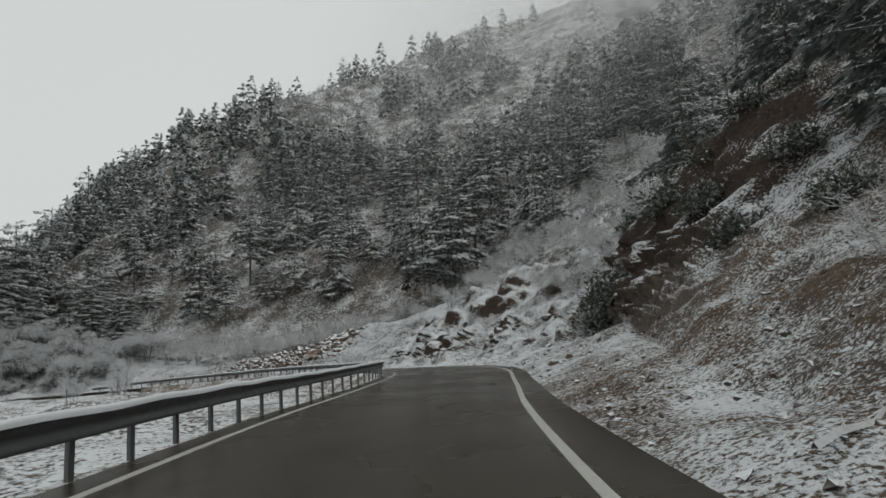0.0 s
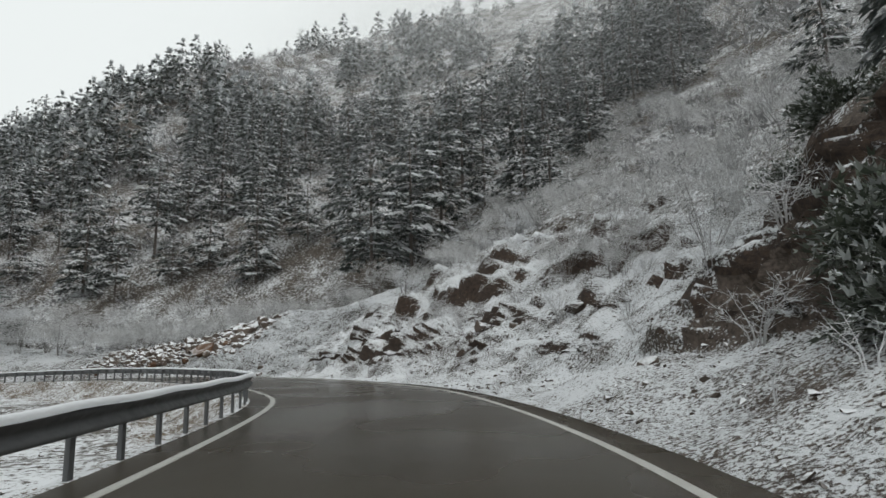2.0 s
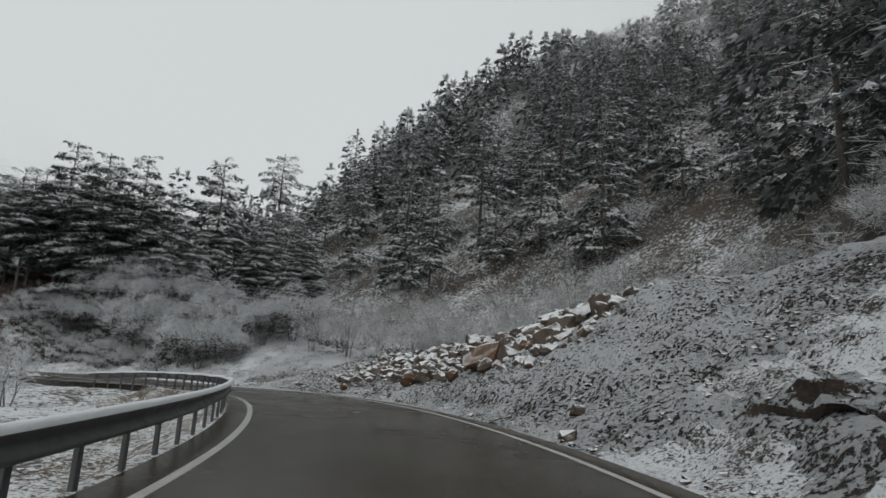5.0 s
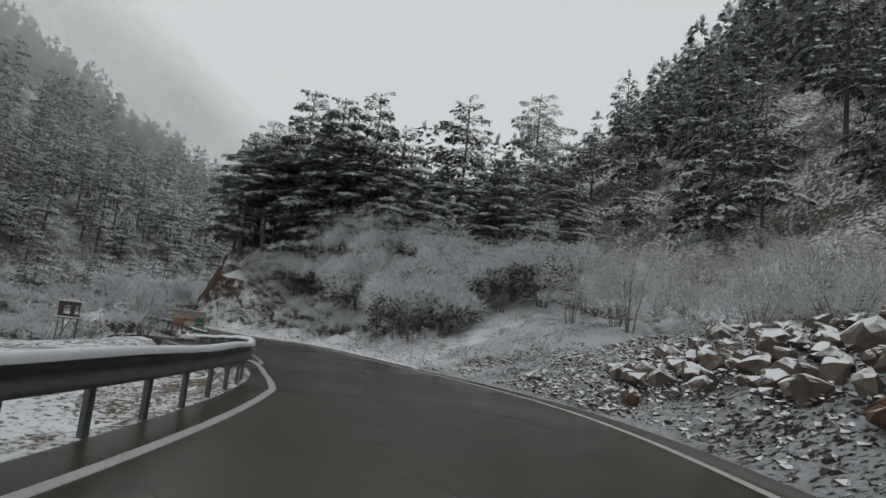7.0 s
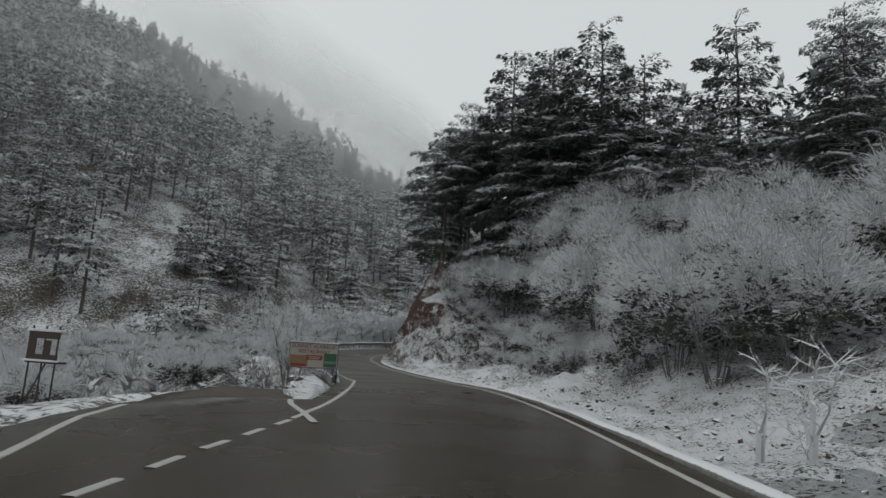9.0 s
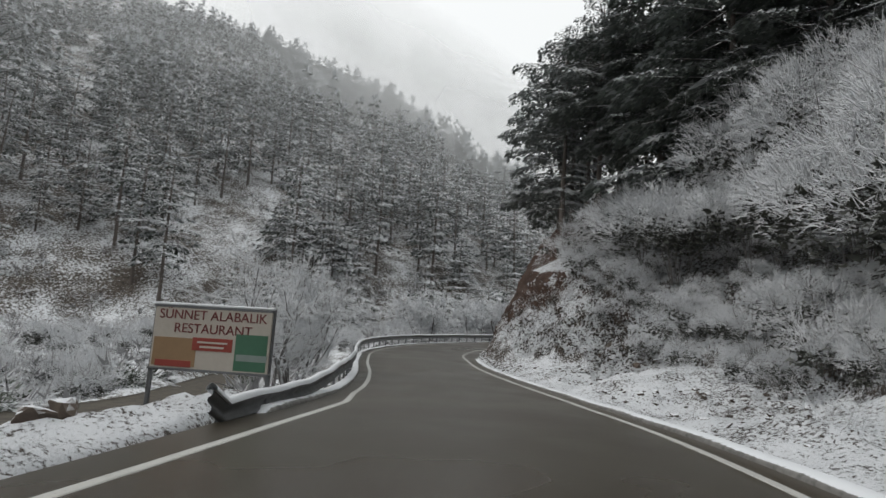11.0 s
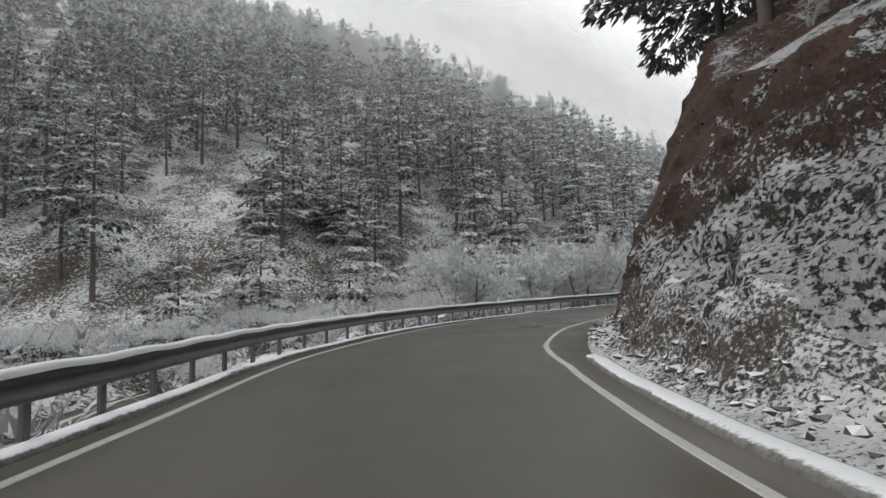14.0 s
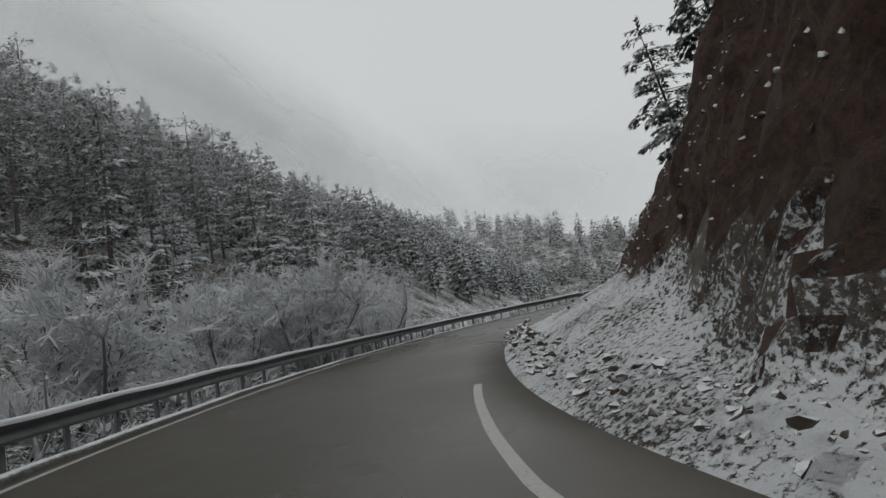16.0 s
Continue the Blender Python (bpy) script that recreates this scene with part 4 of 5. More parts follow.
def thicket(seed, h, r, count, label, lobes=13, fine_r=0.012, dim=4, mat=None):
    """A dense bush of arching twigs in many rounded heads: dark inside and underneath, white outside."""
    def make():
        rng = np.random.default_rng(seed)
        wood, fine = twigs(seed, h * 1.05, r, 11 if dim else 8, 10 if dim else 8, 3, 0.0055)
        ob = thing("frosted_thicket", (0, 0, 0), label, "shrub", "roadside thickets")
        v, f = sticks(*wood)
        piece("branchwork", mesh_of("branchwork", v, f, M_STEM), ob, "dark arching branches", "stuff")
        g, far = rng.uniform(0, math.tau, lobes), np.sqrt(rng.random(lobes)) * 0.8
        mid = np.column_stack([np.cos(g) * far * r, np.sin(g) * far * r, h * (0.2 + rng.uniform(0.1, 0.55, lobes) * (1 - 0.6 * far**2))])
        big = r * rng.uniform(0.2, 0.38, lobes)
        k = rng.choice(lobes, count, p=big**2 / (big**2).sum())
        d = rng.normal(0, 1, (count, 3))
        d /= np.linalg.norm(d, axis=1)[:, None]
        d[:, 2] = np.where(d[:, 2] < -0.45, -d[:, 2], d[:, 2])
        lump = np.array([0.85 + 0.4 * noise.noise(Vector(q) * 3.1 + Vector((seed, w, 0))) for q, w in zip(d, k)])
        at = mid[k] + d * (big[k] * lump * rng.uniform(0.55, 1.0, count)**0.6)[:, None] * [1, 1, 0.9]
        out = at / np.maximum(np.linalg.norm(at * [1, 1, 0.4], axis=1), 0.2)[:, None] * [1, 1, 0.4]
        way = 0.7 * d + 0.6 * out + rng.normal(0, 0.38, (count, 3)) + [0, 0, 0.1]
        way /= np.linalg.norm(way, axis=1)[:, None]
        ln = rng.uniform(0.12, 0.42, count) * (0.5 + 0.2 * r)
        keep = at[:, 2] > 0.05
        at, way, ln = at[keep], way[keep], ln[keep]
        v, f = spikes(np.vstack([fine[0], at]), np.vstack([fine[1], at + way * ln[:, None]]), np.r_[np.maximum(fine[2], 0.005), rng.uniform(0.5, 1.1, len(at)) * fine_r])
        shoot = rng.choice(len(at), min(90 if dim else 40, len(at)), replace=False)
        a, w, ln = at[shoot], way[shoot] + [0, 0, 0.25], rng.uniform(0.5, 1.1, len(shoot))[:, None] * (0.4 + 0.12 * r)
        b, c = a + w * ln * 0.55, a + w * ln - [0, 0, 0.12]
        v, f = join((v, f), sticks(a - w * 0.4 * ln, b, 0.013, 0.010), spikes(b, c, 0.010), *[spikes(b, b + (w + rng.normal(0, 0.7, w.shape)) * ln * 0.4, 0.008) for _ in range(4)])
        piece("spray", mesh_of("spray", v, f, mat or M_TWIG), ob, "fine twig ends white with rime", "stuff")
        if not dim:
            return ob
        # dark tufts added inside and low down, so the bush looks shaded there
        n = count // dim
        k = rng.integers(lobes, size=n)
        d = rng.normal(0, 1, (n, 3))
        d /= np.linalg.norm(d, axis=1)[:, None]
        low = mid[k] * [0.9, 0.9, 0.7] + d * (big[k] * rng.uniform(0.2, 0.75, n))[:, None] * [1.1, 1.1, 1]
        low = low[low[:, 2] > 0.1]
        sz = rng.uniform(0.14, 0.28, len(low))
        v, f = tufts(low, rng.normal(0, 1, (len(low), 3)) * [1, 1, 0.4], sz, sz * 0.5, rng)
        piece("foliage", mesh_of("foliage", v, f, M_SHADE_TUFT), ob, "dark leaf tufts added deep inside for the shade there", "stuff")
        return ob
    return Kind(make, h)


def evergreen(seed, h, r, count, label):
    def make():
        rng = np.random.default_rng(seed)
        ob = thing("evergreen_bush", (0, 0, 0), label, "bush", "evergreen bushes")
        d = rng.normal(0, 1, (count, 3))
        d /= np.linalg.norm(d, axis=1)[:, None]
        d[:, 2] = np.abs(d[:, 2])
        lump = np.array([0.75 + 0.6 * noise.noise(Vector(q) * 2.2 + Vector((seed, 0, 0))) for q in d])
        at = d * (rng.uniform(0.5, 1.0, count) * lump)[:, None] * np.array([r, r, h])
        sz = rng.uniform(0.08, 0.17, count) * (0.5 + 0.5 * h)
        v, f = tufts(at, d + rng.normal(0, 0.6, (count, 3)), sz, sz * 0.33, rng)
        piece("foliage", mesh_of("foliage", v, f, M_EVER), ob, "green leaves under caps of snow", "stuff")
        foot = rng.normal(0, 0.1, (14, 3)) * [1, 1, 0] - [0, 0, 0.2]
        v, f = sticks(foot, at[:14] * 0.8, 0.03, 0.01)
        piece("branchwork", mesh_of("branchwork", v, f, M_STEM), ob)
        return ob
    return Kind(make)


def scatter(rng, n, s0, s1, d0, d1, side):
    """Random places beside the road: stations s0 to s1, d0 to d1 metres beyond the asphalt's edge; side -1 is the hill's."""
    s, d = rng.uniform(s0, s1, n), rng.uniform(d0, d1, n)
    return beside(s, side * (half(s) + VERGE + d))[:, :2]


def spaced(pts, gap, taken):
    """Those places that keep a gap to each other, to what stands already and to the side road."""
    k, f = nearest(pts[:, 0], pts[:, 1], SP, SN)
    pts = pts[np.abs(f) > SP[k, 3] + 0.5]
    out = []
    for p in pts:
        if all((p[0] - q[0])**2 + (p[1] - q[1])**2 > gap * gap for q in taken):
            taken.append(p)
            out.append(p)
    return np.array(out) if out else np.zeros((0, 2))


RNG = np.random.default_rng(5)
# near trees with fine sprays, and coarser ones for the woods behind
FIRS = [conifer(11, 18.0, 0.2, 5.0, 17, 7, 34, 0.34, "tall dense dark conifer with snow on its boughs", 0.22, 0.5, 0.16, 0.3, mat=M_FIR), conifer(12, 15.0, 0.06, 5.0, 15, 7, 32, 0.34, "broad dark conifer with snow on its boughs", 0.22, 0.5, 0.12, 0.3, mat=M_FIR), conifer(13, 8.5, 0.05, 2.6, 12, 6, 24, 0.36, "young snowy fir with drooping boughs")]
PINES = [conifer(21, 15, 0.46, 4.2, 9, 6, 38, 0.24, "slender snowy pine with a bare lower trunk", 0.38, 0.45, 0.12, 0.24, 0.45), conifer(22, 11.5, 0.3, 4.0, 8, 6, 26, 0.32, "snowy pine with flat layered boughs", 0.4, 0.45, 0.1, 0.22, 0.45), conifer(23, 13, 0.14, 4.6, 10, 5, 40, 0.24, "pine leaning out over the rock face with snowy boughs", 0.4, 0.35, 0.04, 0.2, 0.45)]
WOODS = [conifer(14, 17, 0.08, 4.4, 14, 6, 8, 0.58, "tall dense dark conifer with snow on its boughs", 0.28, 0.65, mat=M_WOODS), conifer(15, 13, 0.12, 3.6, 11, 6, 9, 0.52, "broad snowy conifer among the woods", 0.3, 0.65, mat=M_WOODS), conifer(24, 16, 0.34, 3.9, 10, 5, 10, 0.54, "slender snowy pine with a bare lower trunk", 0.38, 0.5, mat=M_WOODS), conifer(25, 10, 0.22, 3.0, 9, 5, 12, 0.46, "small snowy pine on the slope", 0.38, 0.6, mat=M_WOODS)]
SLOPE = [conifer(61, 19, 0.26, 3.9, 12, 5, 8, 0.56, "tall rime-grey pine with a bare lower trunk", 0.4, 0.45, 0.06, 0.22, 0.35, M_RIMED), conifer(62, 16, 0.20, 3.8, 11, 5, 8, 0.56, "rime-grey pine with flat layered boughs", 0.4, 0.5, 0.04, 0.24, 0.35, M_RIMED), conifer(63, 9.5, 0.20, 3.0, 8, 6, 12, 0.44, "small rime-grey pine with flat layered boughs", 0.36, 0.5, 0.04, 0.2, 0.35, M_RIMED)]
SHRUBS = [shrub("frosted_shrub", 31 + k, h, w, st, li, en, "leafless shrub white with rime", "shrub", "frosted shrubs") for k, (h, w, st, li, en) in enumerate([(2.6, 1.6, 8, 10, 3), (2.0, 1.6, 8, 9, 3), (3.4, 1.9, 8, 12, 3)])]
M_HAZE = bark("rimed_brown_twigs", (0.1, 0.086, 0.068), (0.24, 0.21, 0.165), 0.52)
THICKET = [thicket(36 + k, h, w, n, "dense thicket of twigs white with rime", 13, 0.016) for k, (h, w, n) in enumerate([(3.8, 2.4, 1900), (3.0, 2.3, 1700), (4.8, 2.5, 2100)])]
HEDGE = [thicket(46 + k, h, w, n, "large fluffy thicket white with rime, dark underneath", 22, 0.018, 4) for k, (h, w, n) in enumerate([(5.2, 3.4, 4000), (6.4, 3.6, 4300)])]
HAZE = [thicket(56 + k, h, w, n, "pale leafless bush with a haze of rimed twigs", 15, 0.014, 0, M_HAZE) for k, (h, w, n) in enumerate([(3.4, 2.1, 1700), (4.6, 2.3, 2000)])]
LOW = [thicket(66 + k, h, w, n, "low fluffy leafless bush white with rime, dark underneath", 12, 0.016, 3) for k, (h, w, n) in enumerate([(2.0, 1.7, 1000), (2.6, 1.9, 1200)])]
BARES = [branched(42, 5.4, 6, 0.40, "spreading leafless tree with rime-white twigs"), branched(43, 5.0, 4, 0.36, "small leafless tree white with rime")]
CROWNS = [branched(44, 5.4, 6, 0.42, "round leafless tree with snow-laden white branches", 3.0), branched(45, 5.0, 5, 0.4, "round leafless tree with snow-laden white branches", 3.0)]
EVERS = [evergreen(51, 1.5, 1.6, 2600, "rounded evergreen bush loaded with snow"), evergreen(52, 1.0, 1.3, 1500, "low evergreen bush dusted with snow")]


def plant(kinds, pts, lo=0.85, hi=1.15, sunk=0.1):
    if len(pts):
        for (x, y), z in zip(pts, ground_z(pts[:, 0], pts[:, 1])):
            kinds[RNG.integers(len(kinds))].place(x, y, z - sunk, RNG.uniform(0, 360), RNG.uniform(lo, hi))


TAKEN = []
# single trees that can be told apart, by their tops
for kind, x, y, top in ((FIRS[0], -87.4, 93.4, 30.2), (FIRS[0], -83.6, 95.8, 29.0), (FIRS[0], -77.1, 97, 28.2), (FIRS[1], -80.4, 94.2, 26.5), (FIRS[1], -73.5, 98.5, 24), (FIRS[0], -80.5, 111.9, 33.2), (PINES[0], -84.8, 128.6, 41), (PINES[0], -62, 108, 24), (PINES[0], -95.6, 91.6, 27), (PINES[0], -93.8, 90.6, 25.5), (PINES[0], -91.6, 92.2, 27), (PINES[2], -96.0, 90.0, 23), (PINES[2], -97.4, 91.0, 24), (PINES[1], -97.3, 89.4, 21), (PINES[0], -92.6, 88.6, 24), (PINES[0], -90.2, 90.4, 25),
                        (WOODS[2], 1.2, 79.6, 26), (WOODS[2], -2.8, 81, 25), (WOODS[0], -28.8, 119.7, 42.6), (WOODS[0], -23.1, 139.3, 55), (WOODS[2], 16.9, 106.3, 48), (WOODS[2], 12, 101, 44),
                        (WOODS[0], -87.9, 204.3, 94.4), (WOODS[1], -95.4, 184.2, 76.3), (WOODS[0], -41.7, 275.6, 150), (WOODS[1], -103, 172, 66), (WOODS[1], -76, 222, 108), (WOODS[0], -64, 240, 122), (WOODS[1], -99, 178, 70)):
    z = ground_z(np.array([x]), np.array([y]))[0] - 0.3
    TAKEN.append(np.array([x, y]))
    kind.place(x, y, z, RNG.uniform(0, 360), (top - z) / kind.tall)
plant([branched(47, 5.6, 7, 0.22, "leafless tree with several dark stems and rime-white twigs", 1.1)], spaced(np.array([(-71.6, 75.8)]), 1, TAKEN), 1.22, 1.24)
plant(BARES, spaced(np.array([(-132, 96), (-123.5, 92.5), (-163, 108)]), 1, TAKEN), 1.25, 1.45)
plant(CROWNS, spaced(np.array([(-115.2, 79.6), (-124.9, 85.3), (-121.5, 88.3), (-129.5, 92)]), 1, TAKEN), 1.5, 1.7)
plant(BARES, spaced(np.array([(-35, 64.5), (-38.5, 62.5), (-31, 58)]), 1, TAKEN), 0.8, 1.0)
# the woods near the road
plant(FIRS[:2], spaced(scatter(RNG, 200, 123, 142, 12.5, 18, -1), 4.0, TAKEN), 0.7, 0.9)
plant(FIRS[:2], spaced(scatter(RNG, 30, 112, 122, 14, 20, -1), 4.6, TAKEN), 0.5, 0.66)
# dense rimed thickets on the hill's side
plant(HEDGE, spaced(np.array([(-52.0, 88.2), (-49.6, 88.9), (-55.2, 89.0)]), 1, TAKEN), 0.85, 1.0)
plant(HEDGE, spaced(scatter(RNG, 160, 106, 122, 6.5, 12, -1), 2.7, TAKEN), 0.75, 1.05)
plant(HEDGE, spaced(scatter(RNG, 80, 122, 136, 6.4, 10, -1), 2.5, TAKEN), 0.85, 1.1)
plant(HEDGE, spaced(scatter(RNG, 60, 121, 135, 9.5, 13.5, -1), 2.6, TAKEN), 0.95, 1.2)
plant(THICKET, spaced(scatter(RNG, 90, 110, 124, 4.6, 9, -1), 1.9, TAKEN), 0.6, 1.0)
plant(HAZE, spaced(scatter(RNG, 200, 74, 108, 10.5, 20, -1), 2.5, TAKEN), 0.8, 1.2)
plant(THICKET, spaced(scatter(RNG, 60, 84, 106, 10, 14, -1), 3.0, TAKEN), 0.45, 0.7)
plant(THICKET, spaced(scatter(RNG, 160, 122, 143, 4.6, 11, -1), 1.9, TAKEN), 0.5, 0.85)
plant(THICKET, spaced(scatter(RNG, 260, 119, 144, 3.9, 8, -1), 1.05, TAKEN), 0.28, 0.5)
plant(WOODS, spaced(scatter(RNG, 340, 58, 108, 22, 66, -1), 4.9, TAKEN), 0.7, 1.05)
plant(WOODS[2:], spaced(scatter(RNG, 90, 98, 134, 18, 50, -1), 5.0, TAKEN), 0.65, 0.95)
plant(WOODS[1:], spaced(scatter(RNG, 24, 30, 46, 16, 40, -1), 5.0, TAKEN), 0.6, 0.85)
plant(FIRS[2:] + PINES[1:], spaced(scatter(RNG, 60, 8, 34, 10, 24, -1), 3.4, TAKEN), 0.6, 1.0)
plant(EVERS, spaced(scatter(RNG, 60, 14, 34, 6.5, 13, -1), 1.7, TAKEN), 0.7, 1.2, 0.35)
plant(PINES[:2], spaced(scatter(RNG, 20, 146, 160, 7, 16, -1), 3.6, TAKEN), 0.7, 0.95)
# pines at the foot of the far slope
plant(SLOPE[2:], spaced(np.array([(-125.5, 69.9), (-147.5, 66.3), (-146, 64.5), (-147.9, 59.4), (-143, 56.3), (-149.6, 62), (-121, 58), (-131, 82), (-128.5, 61.5), (-136, 91), (-138, 84), (-142, 88.5), (-140, 96), (-146, 100), (-135, 79), (-150, 92)]), 1, TAKEN), 0.9, 1.15)
plant(SLOPE[:1], spaced(np.array([(-151.5, 70.6), (-154.9, 79.8), (-158.3, 41.6), (-135, 36.6), (-127.8, 46.6), (-130, 42), (-167.3, 71.5), (-169, 76.5), (-176, 81), (-181, 90)]), 1, TAKEN), 0.95, 1.05)


def slope_pines():
    """Pines on the lower part of the far slope, with a bare clearing and gaps between them."""
    rng = np.random.default_rng(79)
    pts = np.column_stack([rng.uniform(-205, -92, 1500), rng.uniform(2, 150, 1500)])
    i, o = nearest(pts[:, 0], pts[:, 1], RP, RN)
    j, e = nearest(pts[:, 0], pts[:, 1], BP, BN)
    clump = rolling(pts[:, 0], pts[:, 1], 14.0, 4.0)
    clear = np.hypot((pts[:, 0] + 141) / 13, (pts[:, 1] - 47) / 9) > 1
    pts = pts[(o > 24) & (e > 15) & (e < 60) & clear & (clump > np.interp(e, [12, 24, 34], [0.25, -0.15, -0.5]))]
    pts = spaced(pts, 4.3, TAKEN)
    j, e = nearest(pts[:, 0], pts[:, 1], BP, BN)
    for (x, y), z, d in zip(pts, ground_z(pts[:, 0], pts[:, 1]), e):
        kind = SLOPE[2] if rng.random() > (d - 14) / 14 else SLOPE[rng.integers(2)]
        kind.place(x, y, z - 0.2, rng.uniform(0, 360), rng.uniform(0.6, 1.12), rng.uniform(-4, 4))


slope_pines()
# frosted shrubs and thickets
plant(SHRUBS, spaced(scatter(RNG, 150, 118, 142, 3.4, 9, -1), 1.25, TAKEN), 0.3, 0.6)
plant(SHRUBS, spaced(scatter(RNG, 40, 85, 99, 2.2, 8, -1), 1.3, TAKEN), 0.2, 0.4)
plant(SHRUBS, spaced(scatter(RNG, 40, 139, 152, 4.6, 10, -1), 1.7, TAKEN), 0.4, 0.7)
plant(BARES, spaced(scatter(RNG, 9, 42, 66, 9, 34, -1), 6, TAKEN), 0.5, 0.7)
plant(HAZE, spaced(scatter(RNG, 220, 37, 66, 8, 46, -1), 2.7, TAKEN), 0.55, 1.05)
plant(SHRUBS, spaced(scatter(RNG, 120, 40, 64, 5, 34, -1), 2.3, TAKEN), 0.4, 0.75)
plant(SHRUBS, spaced(scatter(RNG, 90, 64, 100, 10, 24, -1), 2.8, TAKEN), 0.6, 1.0)
plant(EVERS[:1], spaced(np.array([(7.0, 28.0), (7.8, 29.2), (8.0, 26.6)]), 1, TAKEN), 1.1, 1.3, 0.2)
plant(EVERS[1:], spaced(scatter(RNG, 30, 94.5, 99.5, 2.4, 4.6, -1), 0.8, TAKEN), 0.35, 0.55, 0.15)
plant(FIRS[2:], spaced(scatter(RNG, 20, 158, 173, 0.9, 2.4, 1), 1.5, TAKEN), 0.12, 0.2)
plant(SHRUBS, spaced(scatter(RNG, 90, 26, 42, 3.4, 13, -1), 1.9, TAKEN), 0.5, 0.95, 0.2)
plant(SHRUBS, spaced(scatter(RNG, 26, 8, 24, 4.5, 9, -1), 2.2, TAKEN), 0.3, 0.5, 0.2)
plant(EVERS[1:], spaced(scatter(RNG, 40, 20, 44, 4, 12, -1), 2.6, TAKEN), 0.5, 0.9, 0.3)
plant(EVERS[1:], spaced(scatter(RNG, 40, 118, 170, 3.0, 14, 1), 4.0, TAKEN), 0.6, 1.1)
plant(LOW, spaced(scatter(RNG, 420, 114, 180, 4.2, 30, 1), 2.5, TAKEN), 0.6, 1.1)
plant(SHRUBS, spaced(scatter(RNG, 110, 112, 180, 2.6, 20, 1), 2.4, TAKEN), 0.4, 0.75)


# small pines leaning out from the rock face
for x, y, lean, size in ((-103.3, 93.5, 12, 0.4), (-102.4, 94.6, 8, 0.46)):
    FIRS[2].place(x, y, ground_z(np.array([x]), np.array([y]))[0] - 0.3, RNG.uniform(-30, 30), size, lean)


def far_woods():
    """The woods on the far slopes, as one mass."""
    rng = np.random.default_rng(77)
    forms = [(16, 0.2, 3.7), (14, 0.26, 3.5), (17, 0.14, 3.7), (10, 0.14, 3.0)]
    fine = [boughs(70 + k, h, b, r, 9, 5, 1.5, 1.1, 0.35, 0.55) for k, (h, b, r) in enumerate(forms)]
    coarse = [boughs(74 + k, h, b, r, 7, 4, 0.8, 1.7, 0.35, 0.55) for k, (h, b, r) in enumerate(forms)]
    pts = np.vstack([scatter(rng, 1250, 10, 112, 60, 210, -1), np.column_stack([rng.uniform(-370, -100, 2100), rng.uniform(-50, 260, 2100)]), np.column_stack([rng.uniform(-170, -30, 420), rng.uniform(140, 270, 420)]), np.column_stack([rng.uniform(-115, -50, 110), rng.uniform(112, 170, 110)]), np.column_stack([rng.uniform(-520, -230, 300), rng.uniform(190, 420, 300)]), np.column_stack([rng.uniform(-670, -480, 250), rng.uniform(330, 560, 250)])])
    i, o = nearest(pts[:, 0], pts[:, 1], RP, RN)
    j, e = nearest(pts[:, 0], pts[:, 1], BP, BN)
    clump = rolling(pts[:, 0], pts[:, 1], 22.0, 4.0)
    belt = (clump > np.interp(-o, [40, 80, 120, 200], [-0.3, 0.02, 0.22, 0.25])) | (pts[:, 0] < -230)
    near_slope = (e < 60) & (pts[:, 0] > -205) & (pts[:, 1] > 2) & (pts[:, 1] < 150)
    okay = np.where(o < 0, belt & (o > -215) & ((o < -40) | ((RS[i] > 176) & (o < -13))), (e > np.where(pts[:, 0] < -480, -30, 13)) & (e < 240) & (o > 18) & ((clump > -0.4) | (pts[:, 0] < -480)) & ~near_slope)
    okay &= (pts[:, 0] < 0.25 * (pts[:, 1] - 30)) | (rng.random(len(pts)) < 0.6)
    near = (np.where(o < 0, -o, e) < 75)[okay]
    u, v = rng.uniform(-110, 10, 520), rng.uniform(-240, 80, 520)
    pts = np.vstack([pts[okay], np.column_stack([-430 - 0.72 * u + 0.69 * v, 400 + 0.69 * u + 0.72 * v])])
    near = np.r_[near, np.zeros(520, bool)]
    z = ground_z(pts[:, 0], pts[:, 1])
    verts, faces, loads, k = [], [], [], 0
    feet, tall = [], []
    for (x, y), zz, close in zip(pts, z, near):
        at, way, size, load, _, _ = (fine if close else coarse)[rng.integers(4)]
        m, a = rng.uniform(0.6, 1.05), rng.uniform(0, math.tau)
        turn = np.array([[math.cos(a), math.sin(a), 0], [-math.sin(a), math.cos(a), 0], [0, 0, 1]])
        v, f = tufts(at @ turn * m, way @ turn, size * m, size * 0.4 * m, rng)
        verts.append(v + [x, y, zz - 0.3])
        faces.append(f + k)
        loads.append(np.repeat(load, 4))
        k += len(v)
        feet.append((x, y, zz - 0.6))
        tall.append(12.5 * m)
    me = mesh_of("far_woods", np.vstack(verts), np.vstack(faces), M_RIMED)
    me.attributes.new("load", "FLOAT", "POINT").data.foreach_set("value", np.concatenate(loads).astype(np.float32))
    tagged(new("far_woods", me), "snow-covered conifer woods on the mountain slopes", "woods", kind="stuff")
    feet = np.array(feet)
    v, f = sticks(feet, feet + np.column_stack([np.zeros((len(feet), 2)), tall]), 0.14, 0.03)
    tagged(new("far_trunks", mesh_of("far_trunks", v, f, M_BARK)), "dark trunks of the far snowy woods", "woods", kind="stuff")


